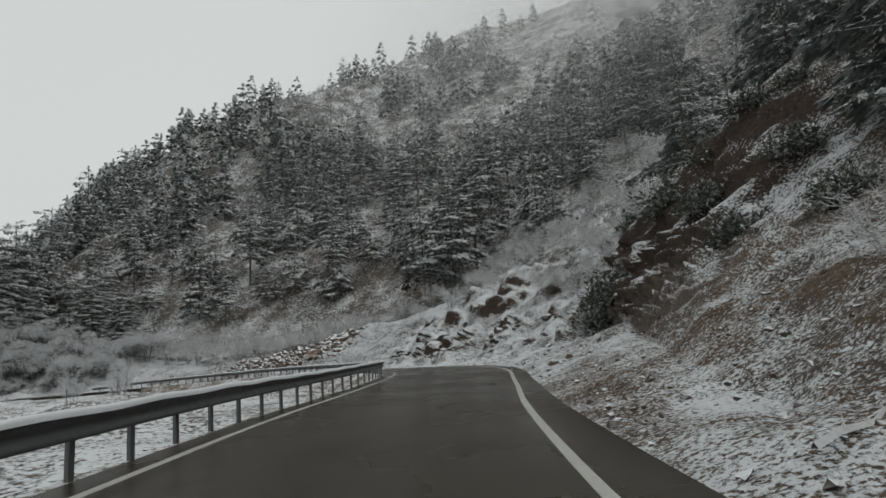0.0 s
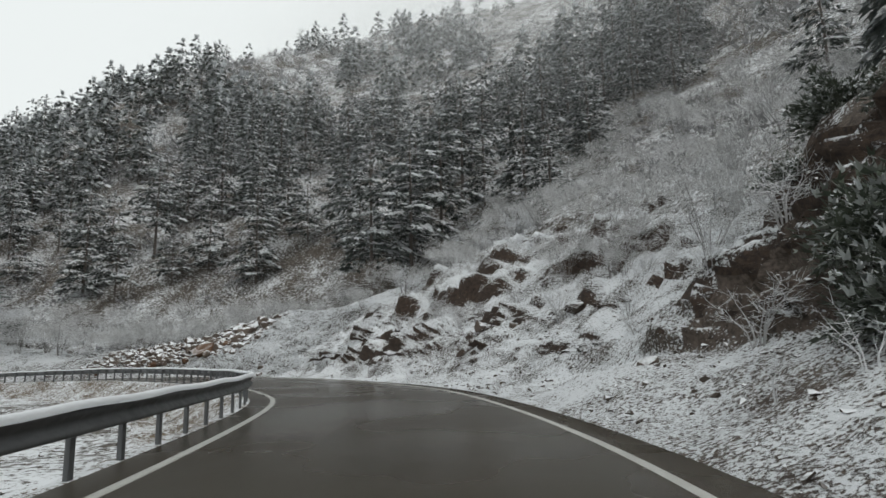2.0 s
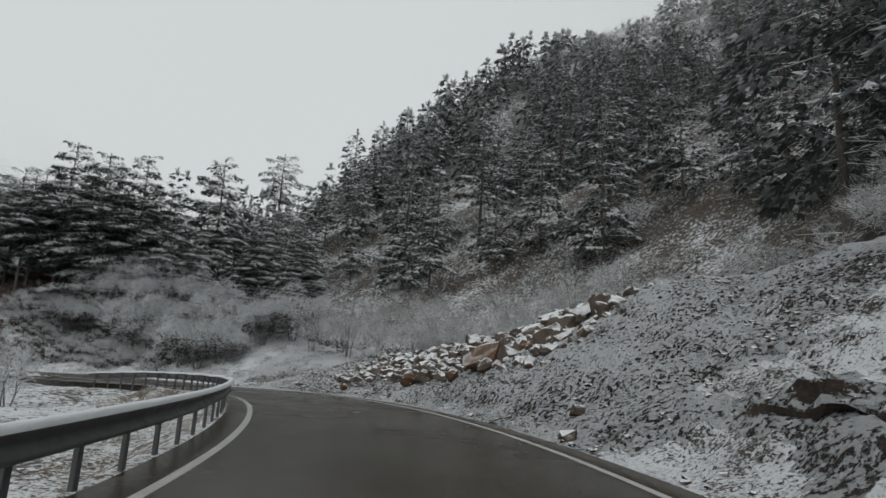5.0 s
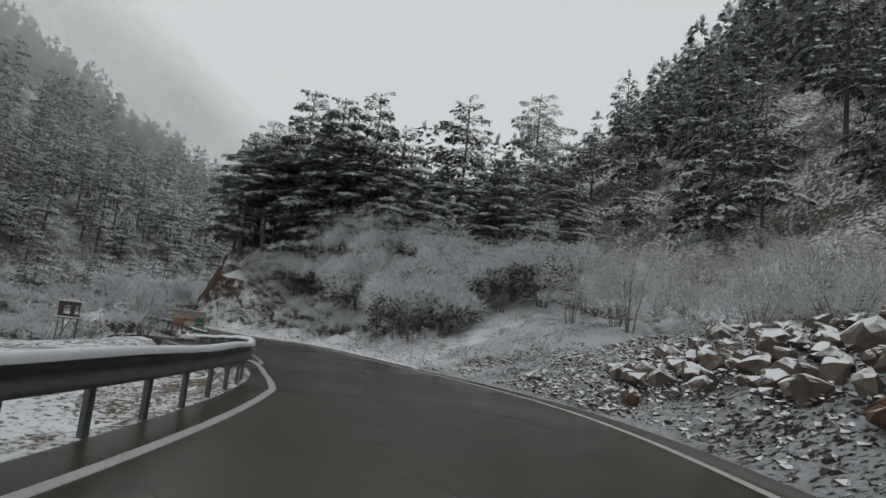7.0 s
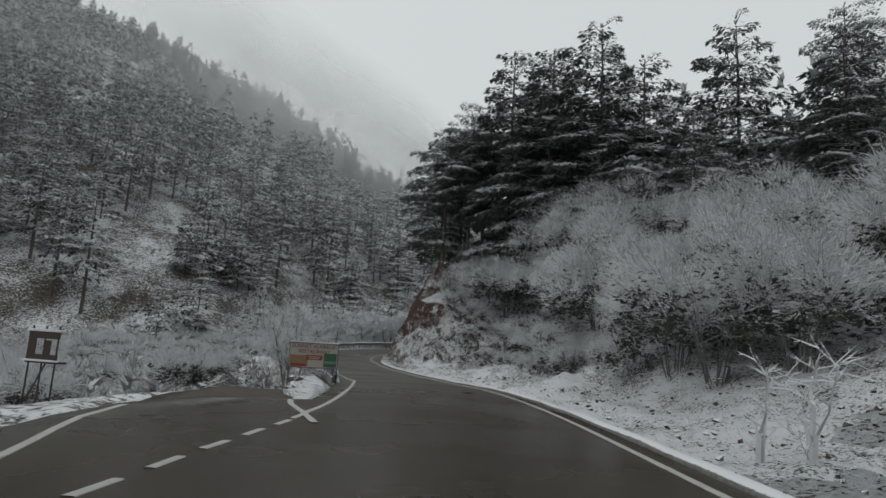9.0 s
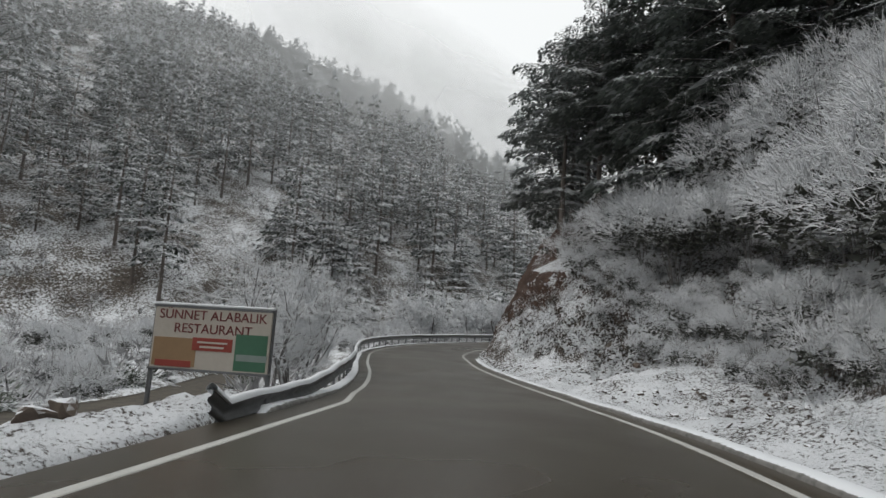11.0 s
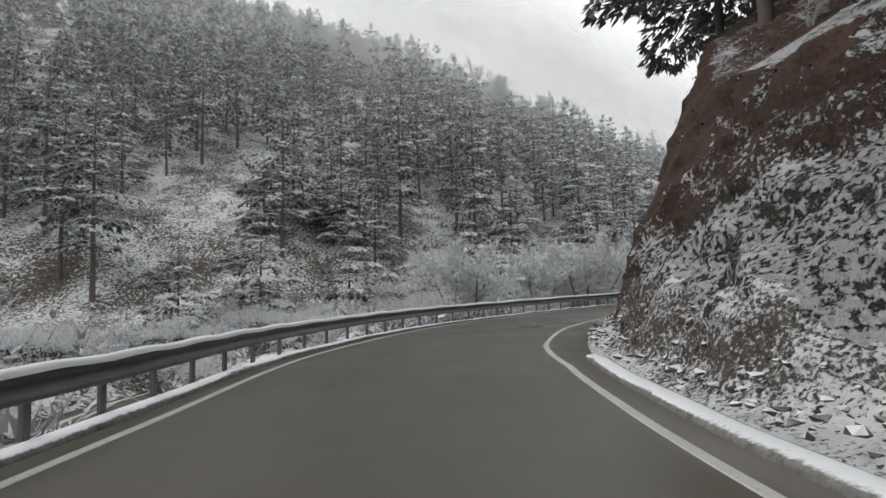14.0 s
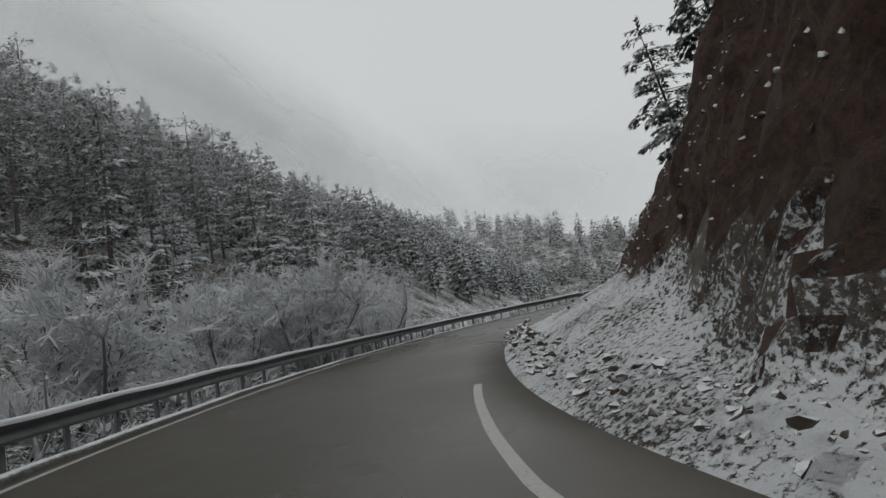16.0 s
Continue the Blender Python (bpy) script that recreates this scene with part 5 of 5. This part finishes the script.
def far_brush():
    """Low frosted brush on the valley floor and the lower slopes, as one mass."""
    rng = np.random.default_rng(78)
    pts = np.vstack([np.column_stack([rng.uniform(-190, -20, 3800), rng.uniform(0, 150, 3800)]), scatter(rng, 1500, 12, 120, 14, 170, -1), scatter(rng, 800, 34, 68, 16, 90, -1), scatter(rng, 2300, 14, 118, 58, 205, -1), np.column_stack([rng.uniform(-170, -30, 900), rng.uniform(140, 270, 900)]), scatter(rng, 1300, 112, 190, 3, 34, 1)])
    i, o = nearest(pts[:, 0], pts[:, 1], RP, RN)
    j, e = nearest(pts[:, 0], pts[:, 1], BP, BN)
    q, f = nearest(pts[:, 0], pts[:, 1], SP, SN)
    clump = rolling(pts[:, 0], pts[:, 1], 11.0, 2.0)
    okay = np.where(o < 0, (clump > -0.3) & (o < -17), (o > np.where(RS[i] > 112, 5.5, 9)) & (np.abs(f) > np.where(RS[i] > 112, 2.2, 4.5)) & (e > -60) & (e < 50) & (clump > np.interp(e, [-60, -15, 0, 20, 50], [0.0, -0.25, -0.4, -0.1, 0.25])))
    pts = pts[okay]
    z = ground_z(pts[:, 0], pts[:, 1])
    n = 17
    base = np.repeat(np.column_stack([pts, z - 0.1]), n, 0)
    i, o = nearest(pts[:, 0], pts[:, 1], RP, RN)
    size = np.repeat(rng.uniform(0.8, 2.3, len(pts)) * np.where(o < -58, 1.7, 1.0), n)
    d = rng.normal(0, 1, (len(base), 3)) * [1, 1, 0.45] + [0, 0, 0.75]
    d /= np.linalg.norm(d, axis=1)[:, None]
    far = rng.uniform(0.25, 0.9, len(base))[:, None]
    a = base + d * size[:, None] * far * 0.75
    b = a + (d + rng.normal(0, 0.45, d.shape)) * size[:, None] * 0.42
    v, f = spikes(a, b, 0.022 * size)
    g = rng.random(len(a)) < 0.55
    w, h = tufts(a[g], d[g] + rng.normal(0, 0.6, (g.sum(), 3)), size[g] * 0.34, size[g] * 0.11, rng)
    v, f = np.vstack([v, w]), np.vstack([f, h + len(v)])
    tagged(new("frosted_brush", mesh_of("frosted_brush", v, f, M_BRUSH)), "low leafless brush grey-white with rime", "brush", kind="stuff")


far_woods()
far_brush()


# ---- mist over the slopes, put in as see-through sheets ----
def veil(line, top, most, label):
    """A see-through sheet that puts in haze along a line of places, densest in the middle, gone at its edges."""
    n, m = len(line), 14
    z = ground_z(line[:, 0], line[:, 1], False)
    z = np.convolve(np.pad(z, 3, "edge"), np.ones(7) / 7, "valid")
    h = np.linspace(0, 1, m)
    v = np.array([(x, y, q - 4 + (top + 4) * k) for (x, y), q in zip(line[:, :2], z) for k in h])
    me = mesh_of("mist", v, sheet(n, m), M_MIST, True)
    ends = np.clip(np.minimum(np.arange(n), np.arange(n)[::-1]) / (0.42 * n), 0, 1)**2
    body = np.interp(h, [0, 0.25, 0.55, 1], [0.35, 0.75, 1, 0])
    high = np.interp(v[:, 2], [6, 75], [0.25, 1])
    me.attributes.new("haze_opacity", "FLOAT", "POINT").data.foreach_set("value", (most * (ends[:, None] * body).ravel() * high).astype(np.float32))
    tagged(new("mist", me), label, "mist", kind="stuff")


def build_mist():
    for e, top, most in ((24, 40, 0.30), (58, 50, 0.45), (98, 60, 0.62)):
        veil(BP[:, :2] + BN * e, top, most, "see-through sheet standing for grey mist along the far slope")
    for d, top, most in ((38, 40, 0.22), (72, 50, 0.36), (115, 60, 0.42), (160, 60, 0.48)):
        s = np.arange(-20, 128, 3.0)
        veil(beside(s, -(half(s) + d)), top, most, "see-through sheet standing for grey mist along the wooded slope")

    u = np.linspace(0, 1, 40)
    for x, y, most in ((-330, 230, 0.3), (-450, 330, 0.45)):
        veil(np.column_stack([x - 90 + 180 * u, y - 60 + 190 * u]), 90, most, "see-through sheet standing for grey mist across the far valley")


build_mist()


# ---- stones ----
def hull(seed, points=13, flat=0.75):
    rng = np.random.default_rng(seed)
    bm = bmesh.new()
    for _ in range(points):
        d = rng.normal(0, 1, 3)
        d /= np.linalg.norm(d)
        bm.verts.new((d * rng.uniform(0.42, 0.55) * np.array([1.1, 0.85, flat])).tolist())
    out = bmesh.ops.convex_hull(bm, input=bm.verts)
    bmesh.ops.delete(bm, geom=[g for g in out["geom_interior"] if isinstance(g, bmesh.types.BMVert)], context="VERTS")
    bmesh.ops.recalc_face_normals(bm, faces=bm.faces)
    return bm


def rock(seed, mat, label, points=16, name="boulder", group="fallen rocks beside the road"):
    def make():
        bm = hull(seed, points)
        bmesh.ops.triangulate(bm, faces=bm.faces[:])
        bmesh.ops.subdivide_edges(bm, edges=bm.edges[:], cuts=1, use_grid_fill=True)
        for v in bm.verts:
            q = v.co * 3.1 + Vector((seed, 0, 0))
            v.co = v.co * (0.96 + 0.22 * noise.noise(q)) + noise.noise_vector(q * 1.7) * 0.05
        me = bpy.data.meshes.new(name)
        bm.to_mesh(me)
        bm.free()
        me.materials.append(mat)
        return tagged(new(name, me), label, "rock", group)
    return Kind(make)


ROCKS = [rock(90 + k, M_STONE, "angular grey-brown boulder with snow on top") for k in range(7)]
ORANGES = [rock(97 + k, M_ORANGE, "angular orange-brown boulder with a little snow") for k in range(3)]

OUTCROPS = [rock(104 + k, M_OUTCROP, "dark brown rock outcrop jutting from the snowy bank", 18, "rock_outcrop", "outcrops in the bank") for k in range(3)]


def lay(kind, x, y, size, sunk=0.25):
    z = ground_z(np.array([x]), np.array([y]))[0]
    ob = kind.place(x, y, z + size * (0.36 - sunk), RNG.uniform(0, 360), size)
    return ob


def build_rocks():
    lay(ORANGES[0], -16.2, 73.4, 2.5)
    lay(ORANGES[1], -18.0, 73.6, 0.95)
    lay(ORANGES[2], -14.4, 73.0, 1.0)
    lay(ORANGES[1], -27.0, 77.7, 0.6, 0.05)
    lay(ORANGES[2], -21.3, 75.4, 1.1)
    lay(ROCKS[0], 3.6, 22.0, 0.42), lay(ROCKS[1], 4.2, 22.2, 0.32), lay(ROCKS[4], 5.3, 33.5, 0.5), lay(ROCKS[2], -9.9, 65.0, 0.5)
    lay(ROCKS[2], -9.6, 63.2, 0.55), lay(ROCKS[6], -74.0, 87.6, 0.35), lay(ROCKS[3], -32.5, 80.2, 0.55), lay(ROCKS[0], -28.2, 78.6, 0.4)
    for k, (x, y, size) in enumerate(((-1.4, 59.8, 1.7), (1.9, 58.7, 1.3), (5.2, 54.6, 1.9), (7.4, 45.8, 1.3))):
        lay(OUTCROPS[k % 3], x, y, size, 0.6)
    for x, y, size in ((-0.9, 58.4, 1.0), (-2.0, 59.2, 0.8), (4.1, 51.2, 0.9), (5.2, 48.2, 0.7), (3.4, 49.2, 0.6)):
        lay(ROCKS[RNG.integers(7)], x, y, size, 0.5)
    ROCKS[3].place(-56.2, 76.1, 0.42, 40, 0.5), ROCKS[5].place(-58.6, 76.3, 0.5, 10, 0.5), ROCKS[1].place(-59.6, 76.0, 0.5, 80, 0.4)
    spots = []
    for p in spaced(np.vstack([scatter(RNG, 900, 70, 80, 2.6, 7.5, -1), scatter(RNG, 900, 76, 88, 1.8, 6.5, -1)]), 0.42, spots)[:330]:
        i, o = nearest(p[:1], p[1:], RP, RN)
        d = -o[0] - RP[i[0], 3] - VERGE
        high = np.interp(RS[i[0]], [70, 72, 79, 87], [0.5, 1, 1, 0.3])
        size = RNG.uniform(0.28, 0.7) + 1.0 * RNG.random()**3 * high * min(1, d / 4)
        lay(ORANGES[RNG.integers(3)] if RNG.random() < 0.03 else ROCKS[RNG.integers(7)], p[0], p[1], size)


def build_gravel():
    """Small stones strewn over the banks and shoulders."""
    rng = np.random.default_rng(91)
    shapes = []
    for k in range(6):
        bm = hull(120 + k, 9, 0.6)
        bm.verts.ensure_lookup_table()
        shapes.append((np.array([v.co[:] for v in bm.verts]), [[v.index for v in f.verts] for f in bm.faces]))
        bm.free()
    parts = [(2400, -2, 60, 0.1, 6), (3300, 62, 90, 0.1, 8), (2600, 72, 92, 0.2, 4.5), (5200, 84, 99, 0.3, 8), (900, 98, 135, 0.4, 5), (400, 135, 149, 0.1, 1.0), (500, 149, 172, 0.05, 0.7)]
    p = np.vstack([scatter(rng, n, a, b, c, d, -1) for n, a, b, c, d in parts] + [scatter(rng, 900, -5, 92, 0.3, 8, 1)])
    z = ground_z(p[:, 0], p[:, 1])
    verts, faces, k = [], [], 0
    for (x, y), zz in zip(p, z):
        v, f = shapes[rng.integers(6)]
        m, a = 0.045 + 0.17 * rng.random()**2.4, rng.uniform(0, math.tau)
        turn = np.array([[math.cos(a), math.sin(a), 0], [-math.sin(a), math.cos(a), 0], [0, 0, 1]])
        verts.append(v @ turn * m + [x, y, zz + 0.12 * m])
        faces += [[i + k for i in q] for q in f]
        k += len(v)
    tagged(new("loose_stones", mesh_of("loose_stones", np.vstack(verts), faces, M_GRIT)), "loose stones strewn over the snowy bank", "stones", kind="stuff")


def build_knobs():
    """Pebbles and lumps sticking out of the rock faces."""
    rng = np.random.default_rng(92)
    bank_mesh = bpy.data.objects["hillside_bank"].data
    co = np.empty(len(bank_mesh.vertices) * 3)
    bank_mesh.vertices.foreach_get("co", co)
    co = co.reshape(-1, 3)
    idx = np.empty(len(bank_mesh.polygons), np.int32)
    bank_mesh.polygons.foreach_get("material_index", idx)
    first = np.array([p.vertices[0] for p in bank_mesh.polygons])
    pick = np.concatenate([rng.choice(first[idx == k], n) for k, n in ((1, 5500), (3, 1500))])
    shape = []
    for k in range(5):
        bm = hull(140 + k, 8, 0.8)
        bm.verts.ensure_lookup_table()
        shape.append((np.array([v.co[:] for v in bm.verts]), [[v.index for v in f.verts] for f in bm.faces]))
        bm.free()
    verts, faces, k = [], [], 0
    for p in co[pick] + rng.normal(0, 0.05, (len(pick), 3)):
        v, f = shape[rng.integers(5)]
        verts.append(v * (0.025 + 0.1 * rng.random()**3) + p)
        faces += [[i + k for i in q] for q in f]
        k += len(v)
    road_z = np.interp(co[:, 0], RP[::-1, 0], RP[::-1, 2])
    low = first[idx == 1]
    low = rng.choice(low[(co[low, 2] - road_z[low] < 4.5) | (rng.random(len(low)) < 0.05)], 2400)
    clumps, sides, m = [], [], 0
    for p in co[low] + rng.normal(0, 0.05, (len(low), 3)):
        v, f = shape[rng.integers(5)]
        clumps.append(v * rng.uniform(0.5, 1.3, 3) * (0.03 + 0.08 * rng.random()**2) + p)
        sides += [[i + m for i in q] for q in f]
        m += len(v)
    tagged(new("snow_clumps", mesh_of("snow_clumps", np.vstack(clumps), sides, M_SNOW)), "small clumps of snow caught on the rock face", "snow", kind="stuff")
    tagged(new("cliff_pebbles", mesh_of("cliff_pebbles", np.vstack(verts), faces, M_KNOB)), "brown pebbles sticking out of the rock face", "stones", kind="stuff")


build_rocks()
build_gravel()
build_knobs()


# ---- things at the junction ----
def writing(words, height, at, turn, mat, parent, name="lettering", depth=0.004):
    cu = bpy.data.curves.new("lettering", "FONT")
    cu.body, cu.size, cu.extrude, cu.align_x, cu.align_y = words, height, depth, "CENTER", "CENTER"
    tmp = bpy.data.objects.new("lettering", cu)
    me = bpy.data.meshes.new_from_object(tmp)
    bpy.data.objects.remove(tmp)
    me.materials.append(mat)
    ob = piece(name, me, parent)
    ob.matrix_basis = pose(*at) @ turn
    return ob


def slab(name, size, at, mat, parent, label="", bevel=0.006):
    bm = bmesh.new()
    box(bm, size, at)
    bmesh.ops.bevel(bm, geom=bm.edges[:], offset=min(bevel, min(size) * 0.3), segments=1, affect="EDGES")
    return part(name, bm, mat, parent, label)


def build_billboard():
    """The restaurant's board: two steel posts, a framed panel with pictures and two lines of red letters."""
    z0 = 0.42
    sign = thing("restaurant_sign", (-61.95, 76.8, z0), "roadside restaurant billboard with red letters and pictures", "sign", rz=82)
    w, h, mid = 1.95, 0.98, 0.93
    red, white = plain("sign_red", (0.30, 0.05, 0.035)), plain("sign_cream", (0.48, 0.44, 0.38))
    slab("panel", (w, 0.04, h), (0, 0, mid), white, sign, "weathered cream printed panel")
    for x in (-w / 2, w / 2):
        slab("post", (0.06, 0.06, 1.9), (x, 0.04, 0.5), M_STEEL, sign)
    for z in (mid - h / 2, mid + h / 2):
        slab("rim", (w + 0.06, 0.055, 0.04), (0, 0, z), M_STEEL, sign)
    slab("snow_cap", (w + 0.06, 0.07, 0.04), (0, 0, mid + h / 2 + 0.04), M_SNOW, sign, "snow lying on the upper rim", 0.015)
    face = pose(0, 0, 0, 90, 0, 0)
    dark = plain("sign_dark_red", (0.16, 0.03, 0.03))
    writing("SÜNNET ALABALIK", 0.21, (0, -0.024, mid + 0.36), face, dark, sign)
    writing("RESTAURANT", 0.21, (0.02, -0.024, mid + 0.15), face, dark, sign)
    slab("picture", (0.72, 0.012, 0.44), (-0.58, -0.022, mid - 0.22), plain("sign_sand", (0.30, 0.19, 0.10)), sign, "picture of a dish in brown and sand", 0.002)
    slab("picture", (0.52, 0.012, 0.56), (0.68, -0.022, mid - 0.17), plain("sign_green", (0.05, 0.15, 0.09)), sign, "picture of green woods and water", 0.002)
    slab("picture", (0.5, 0.014, 0.1), (0.70, -0.024, mid - 0.25), plain("sign_water", (0.22, 0.27, 0.25)), sign, "pale strip of water", 0.002)
    slab("banner", (0.66, 0.014, 0.2), (0.04, -0.023, mid - 0.08), red, sign, "red banner with a strip of small print", 0.002)
    slab("print_bar", (0.5, 0.006, 0.03), (0.04, -0.033, mid - 0.05), white, sign, "", 0.001)
    slab("print_bar", (0.4, 0.006, 0.03), (0.04, -0.033, mid - 0.12), white, sign, "", 0.001)
    slab("banner", (0.6, 0.016, 0.1), (-0.58, -0.024, mid - 0.40), red, sign, "", 0.002)


def build_old_board():
    """A broken wooden hut-like board on three thin poles."""
    x, y = -55.2, 69.3
    z0 = ground_z(np.array([x]), np.array([y]))[0]
    board = thing("broken_board", (x, y, z0), "broken dark wooden notice board on thin poles with snow", "board", rz=62)
    board.scale = (0.62, 0.62, 1.0)
    wood = plain("dark_weathered_wood", (0.07, 0.055, 0.045), 0.85)
    top = max(1.75 - z0, 1.4)
    for px, py in ((-0.75, 0), (0.75, 0), (-0.55, 0.5)):
        slab("pole", (0.06, 0.06, top + 0.5), (px, py, top / 2 - 0.1), wood, board)
    slab("plank", (1.75, 0.05, 0.2), (0, -0.05, top - 0.1), wood, board)
    slab("plank", (1.75, 0.05, 0.18), (0, -0.05, top - 0.72), wood, board)
    slab("plank", (0.45, 0.04, 0.5), (-0.65, -0.045, top - 0.42), wood, board)
    slab("plank", (0.35, 0.04, 0.42), (0.25, -0.045, top - 0.45), wood, board)
    slab("shelf", (1.8, 0.55, 0.05), (0, 0.2, top - 0.85), wood, board)
    slab("snow_cap", (1.85, 0.3, 0.07), (0, 0.05, top + 0.03), M_SNOW, board, "snow lying on the top", 0.03)
    slab("snow_cap", (1.8, 0.3, 0.05), (0, -0.1, top - 0.80), M_SNOW, board, "", 0.02)
    bm = bmesh.new()
    box(bm, (0.05, 0.05, 1.5), (-0.1, -0.05, top - 1.35), Matrix.Rotation(radians(38), 4, "Y"))
    part("brace", bm, wood, board)


def build_branch():
    """A snow-covered branch lying at the road's edge."""
    rng = np.random.default_rng(8)
    x, y = 3.1, 4.9
    z = ground_z(np.array([x]), np.array([y]))[0]
    branch = thing("fallen_branch", (x, y, z + 0.06), "fallen bare branch covered with snow beside the road", "branch", rz=25)
    line = np.array([(-0.7, -0.1, 0), (-0.25, 0.0, 0.05), (0.2, 0.02, 0.06), (0.6, 0.16, 0.12), (0.9, 0.36, 0.14)])
    v, f = sticks(line[:-1], line[1:], [0.035, 0.032, 0.028, 0.02], [0.032, 0.028, 0.02, 0.01])
    piece("limb", mesh_of("limb", v, f, M_BRANCH), branch)
    a = line[rng.integers(1, 4, 14)] + rng.normal(0, 0.03, (14, 3))
    v, f = spikes(a, a + rng.normal(0, 0.11, (14, 3)) * [1, 1, 0.3] + [0.15, 0.05, 0.05], 0.007)
    piece("twig", mesh_of("twig", v, f, M_SNOW), branch, "side twigs caked with snow", "stuff")


build_branch()


def build_weeds():
    def weed(seed, h):
        def make():
            rng = np.random.default_rng(seed)
            wood, fine = twigs(seed, h, h * 0.5, 4, 6, 3, 0.011 if h < 1.4 else 0.02)
            ob = thing("dead_weed", (0, 0, 0), "tall dry weed stalks caked with snow", "plant", "dry weeds by the road")
            v, f = sticks(*wood)
            piece("stalk", mesh_of("stalk", v, f, M_TWIG), ob)
            v, f = spikes(fine[0], fine[1], fine[2] * 2.2)
            piece("seed_head", mesh_of("seed_head", v, f, M_SNOW), ob, "tips caked with snow", "stuff")
            return ob
        return Kind(make)
    kinds = [weed(201, 1.5), weed(202, 1.1), weed(203, 0.8)]
    for x, y in ((-44.3, 83.2), (-43.6, 83.5), (-40.4, 83.9)):
        kinds[0].place(x, y, ground_z(np.array([x]), np.array([y]))[0] - 0.05, RNG.uniform(0, 360), RNG.uniform(1.2, 1.45))
    for side, s0, s1, d0, d1, n in ((-1, 0, 60, 1.2, 6, 26), (-1, 84, 120, 1.0, 4.5, 16), (1, 0, 90, 1.0, 7, 34), (-1, 118, 140, 3.0, 6, 8)):
        for x, y in scatter(RNG, n, s0, s1, d0, d1, side):
            kinds[RNG.integers(1, 3)].place(x, y, ground_z(np.array([x]), np.array([y]))[0] - 0.05, RNG.uniform(0, 360), RNG.uniform(0.6, 1.1))


build_billboard()
build_old_board()
build_weeds()
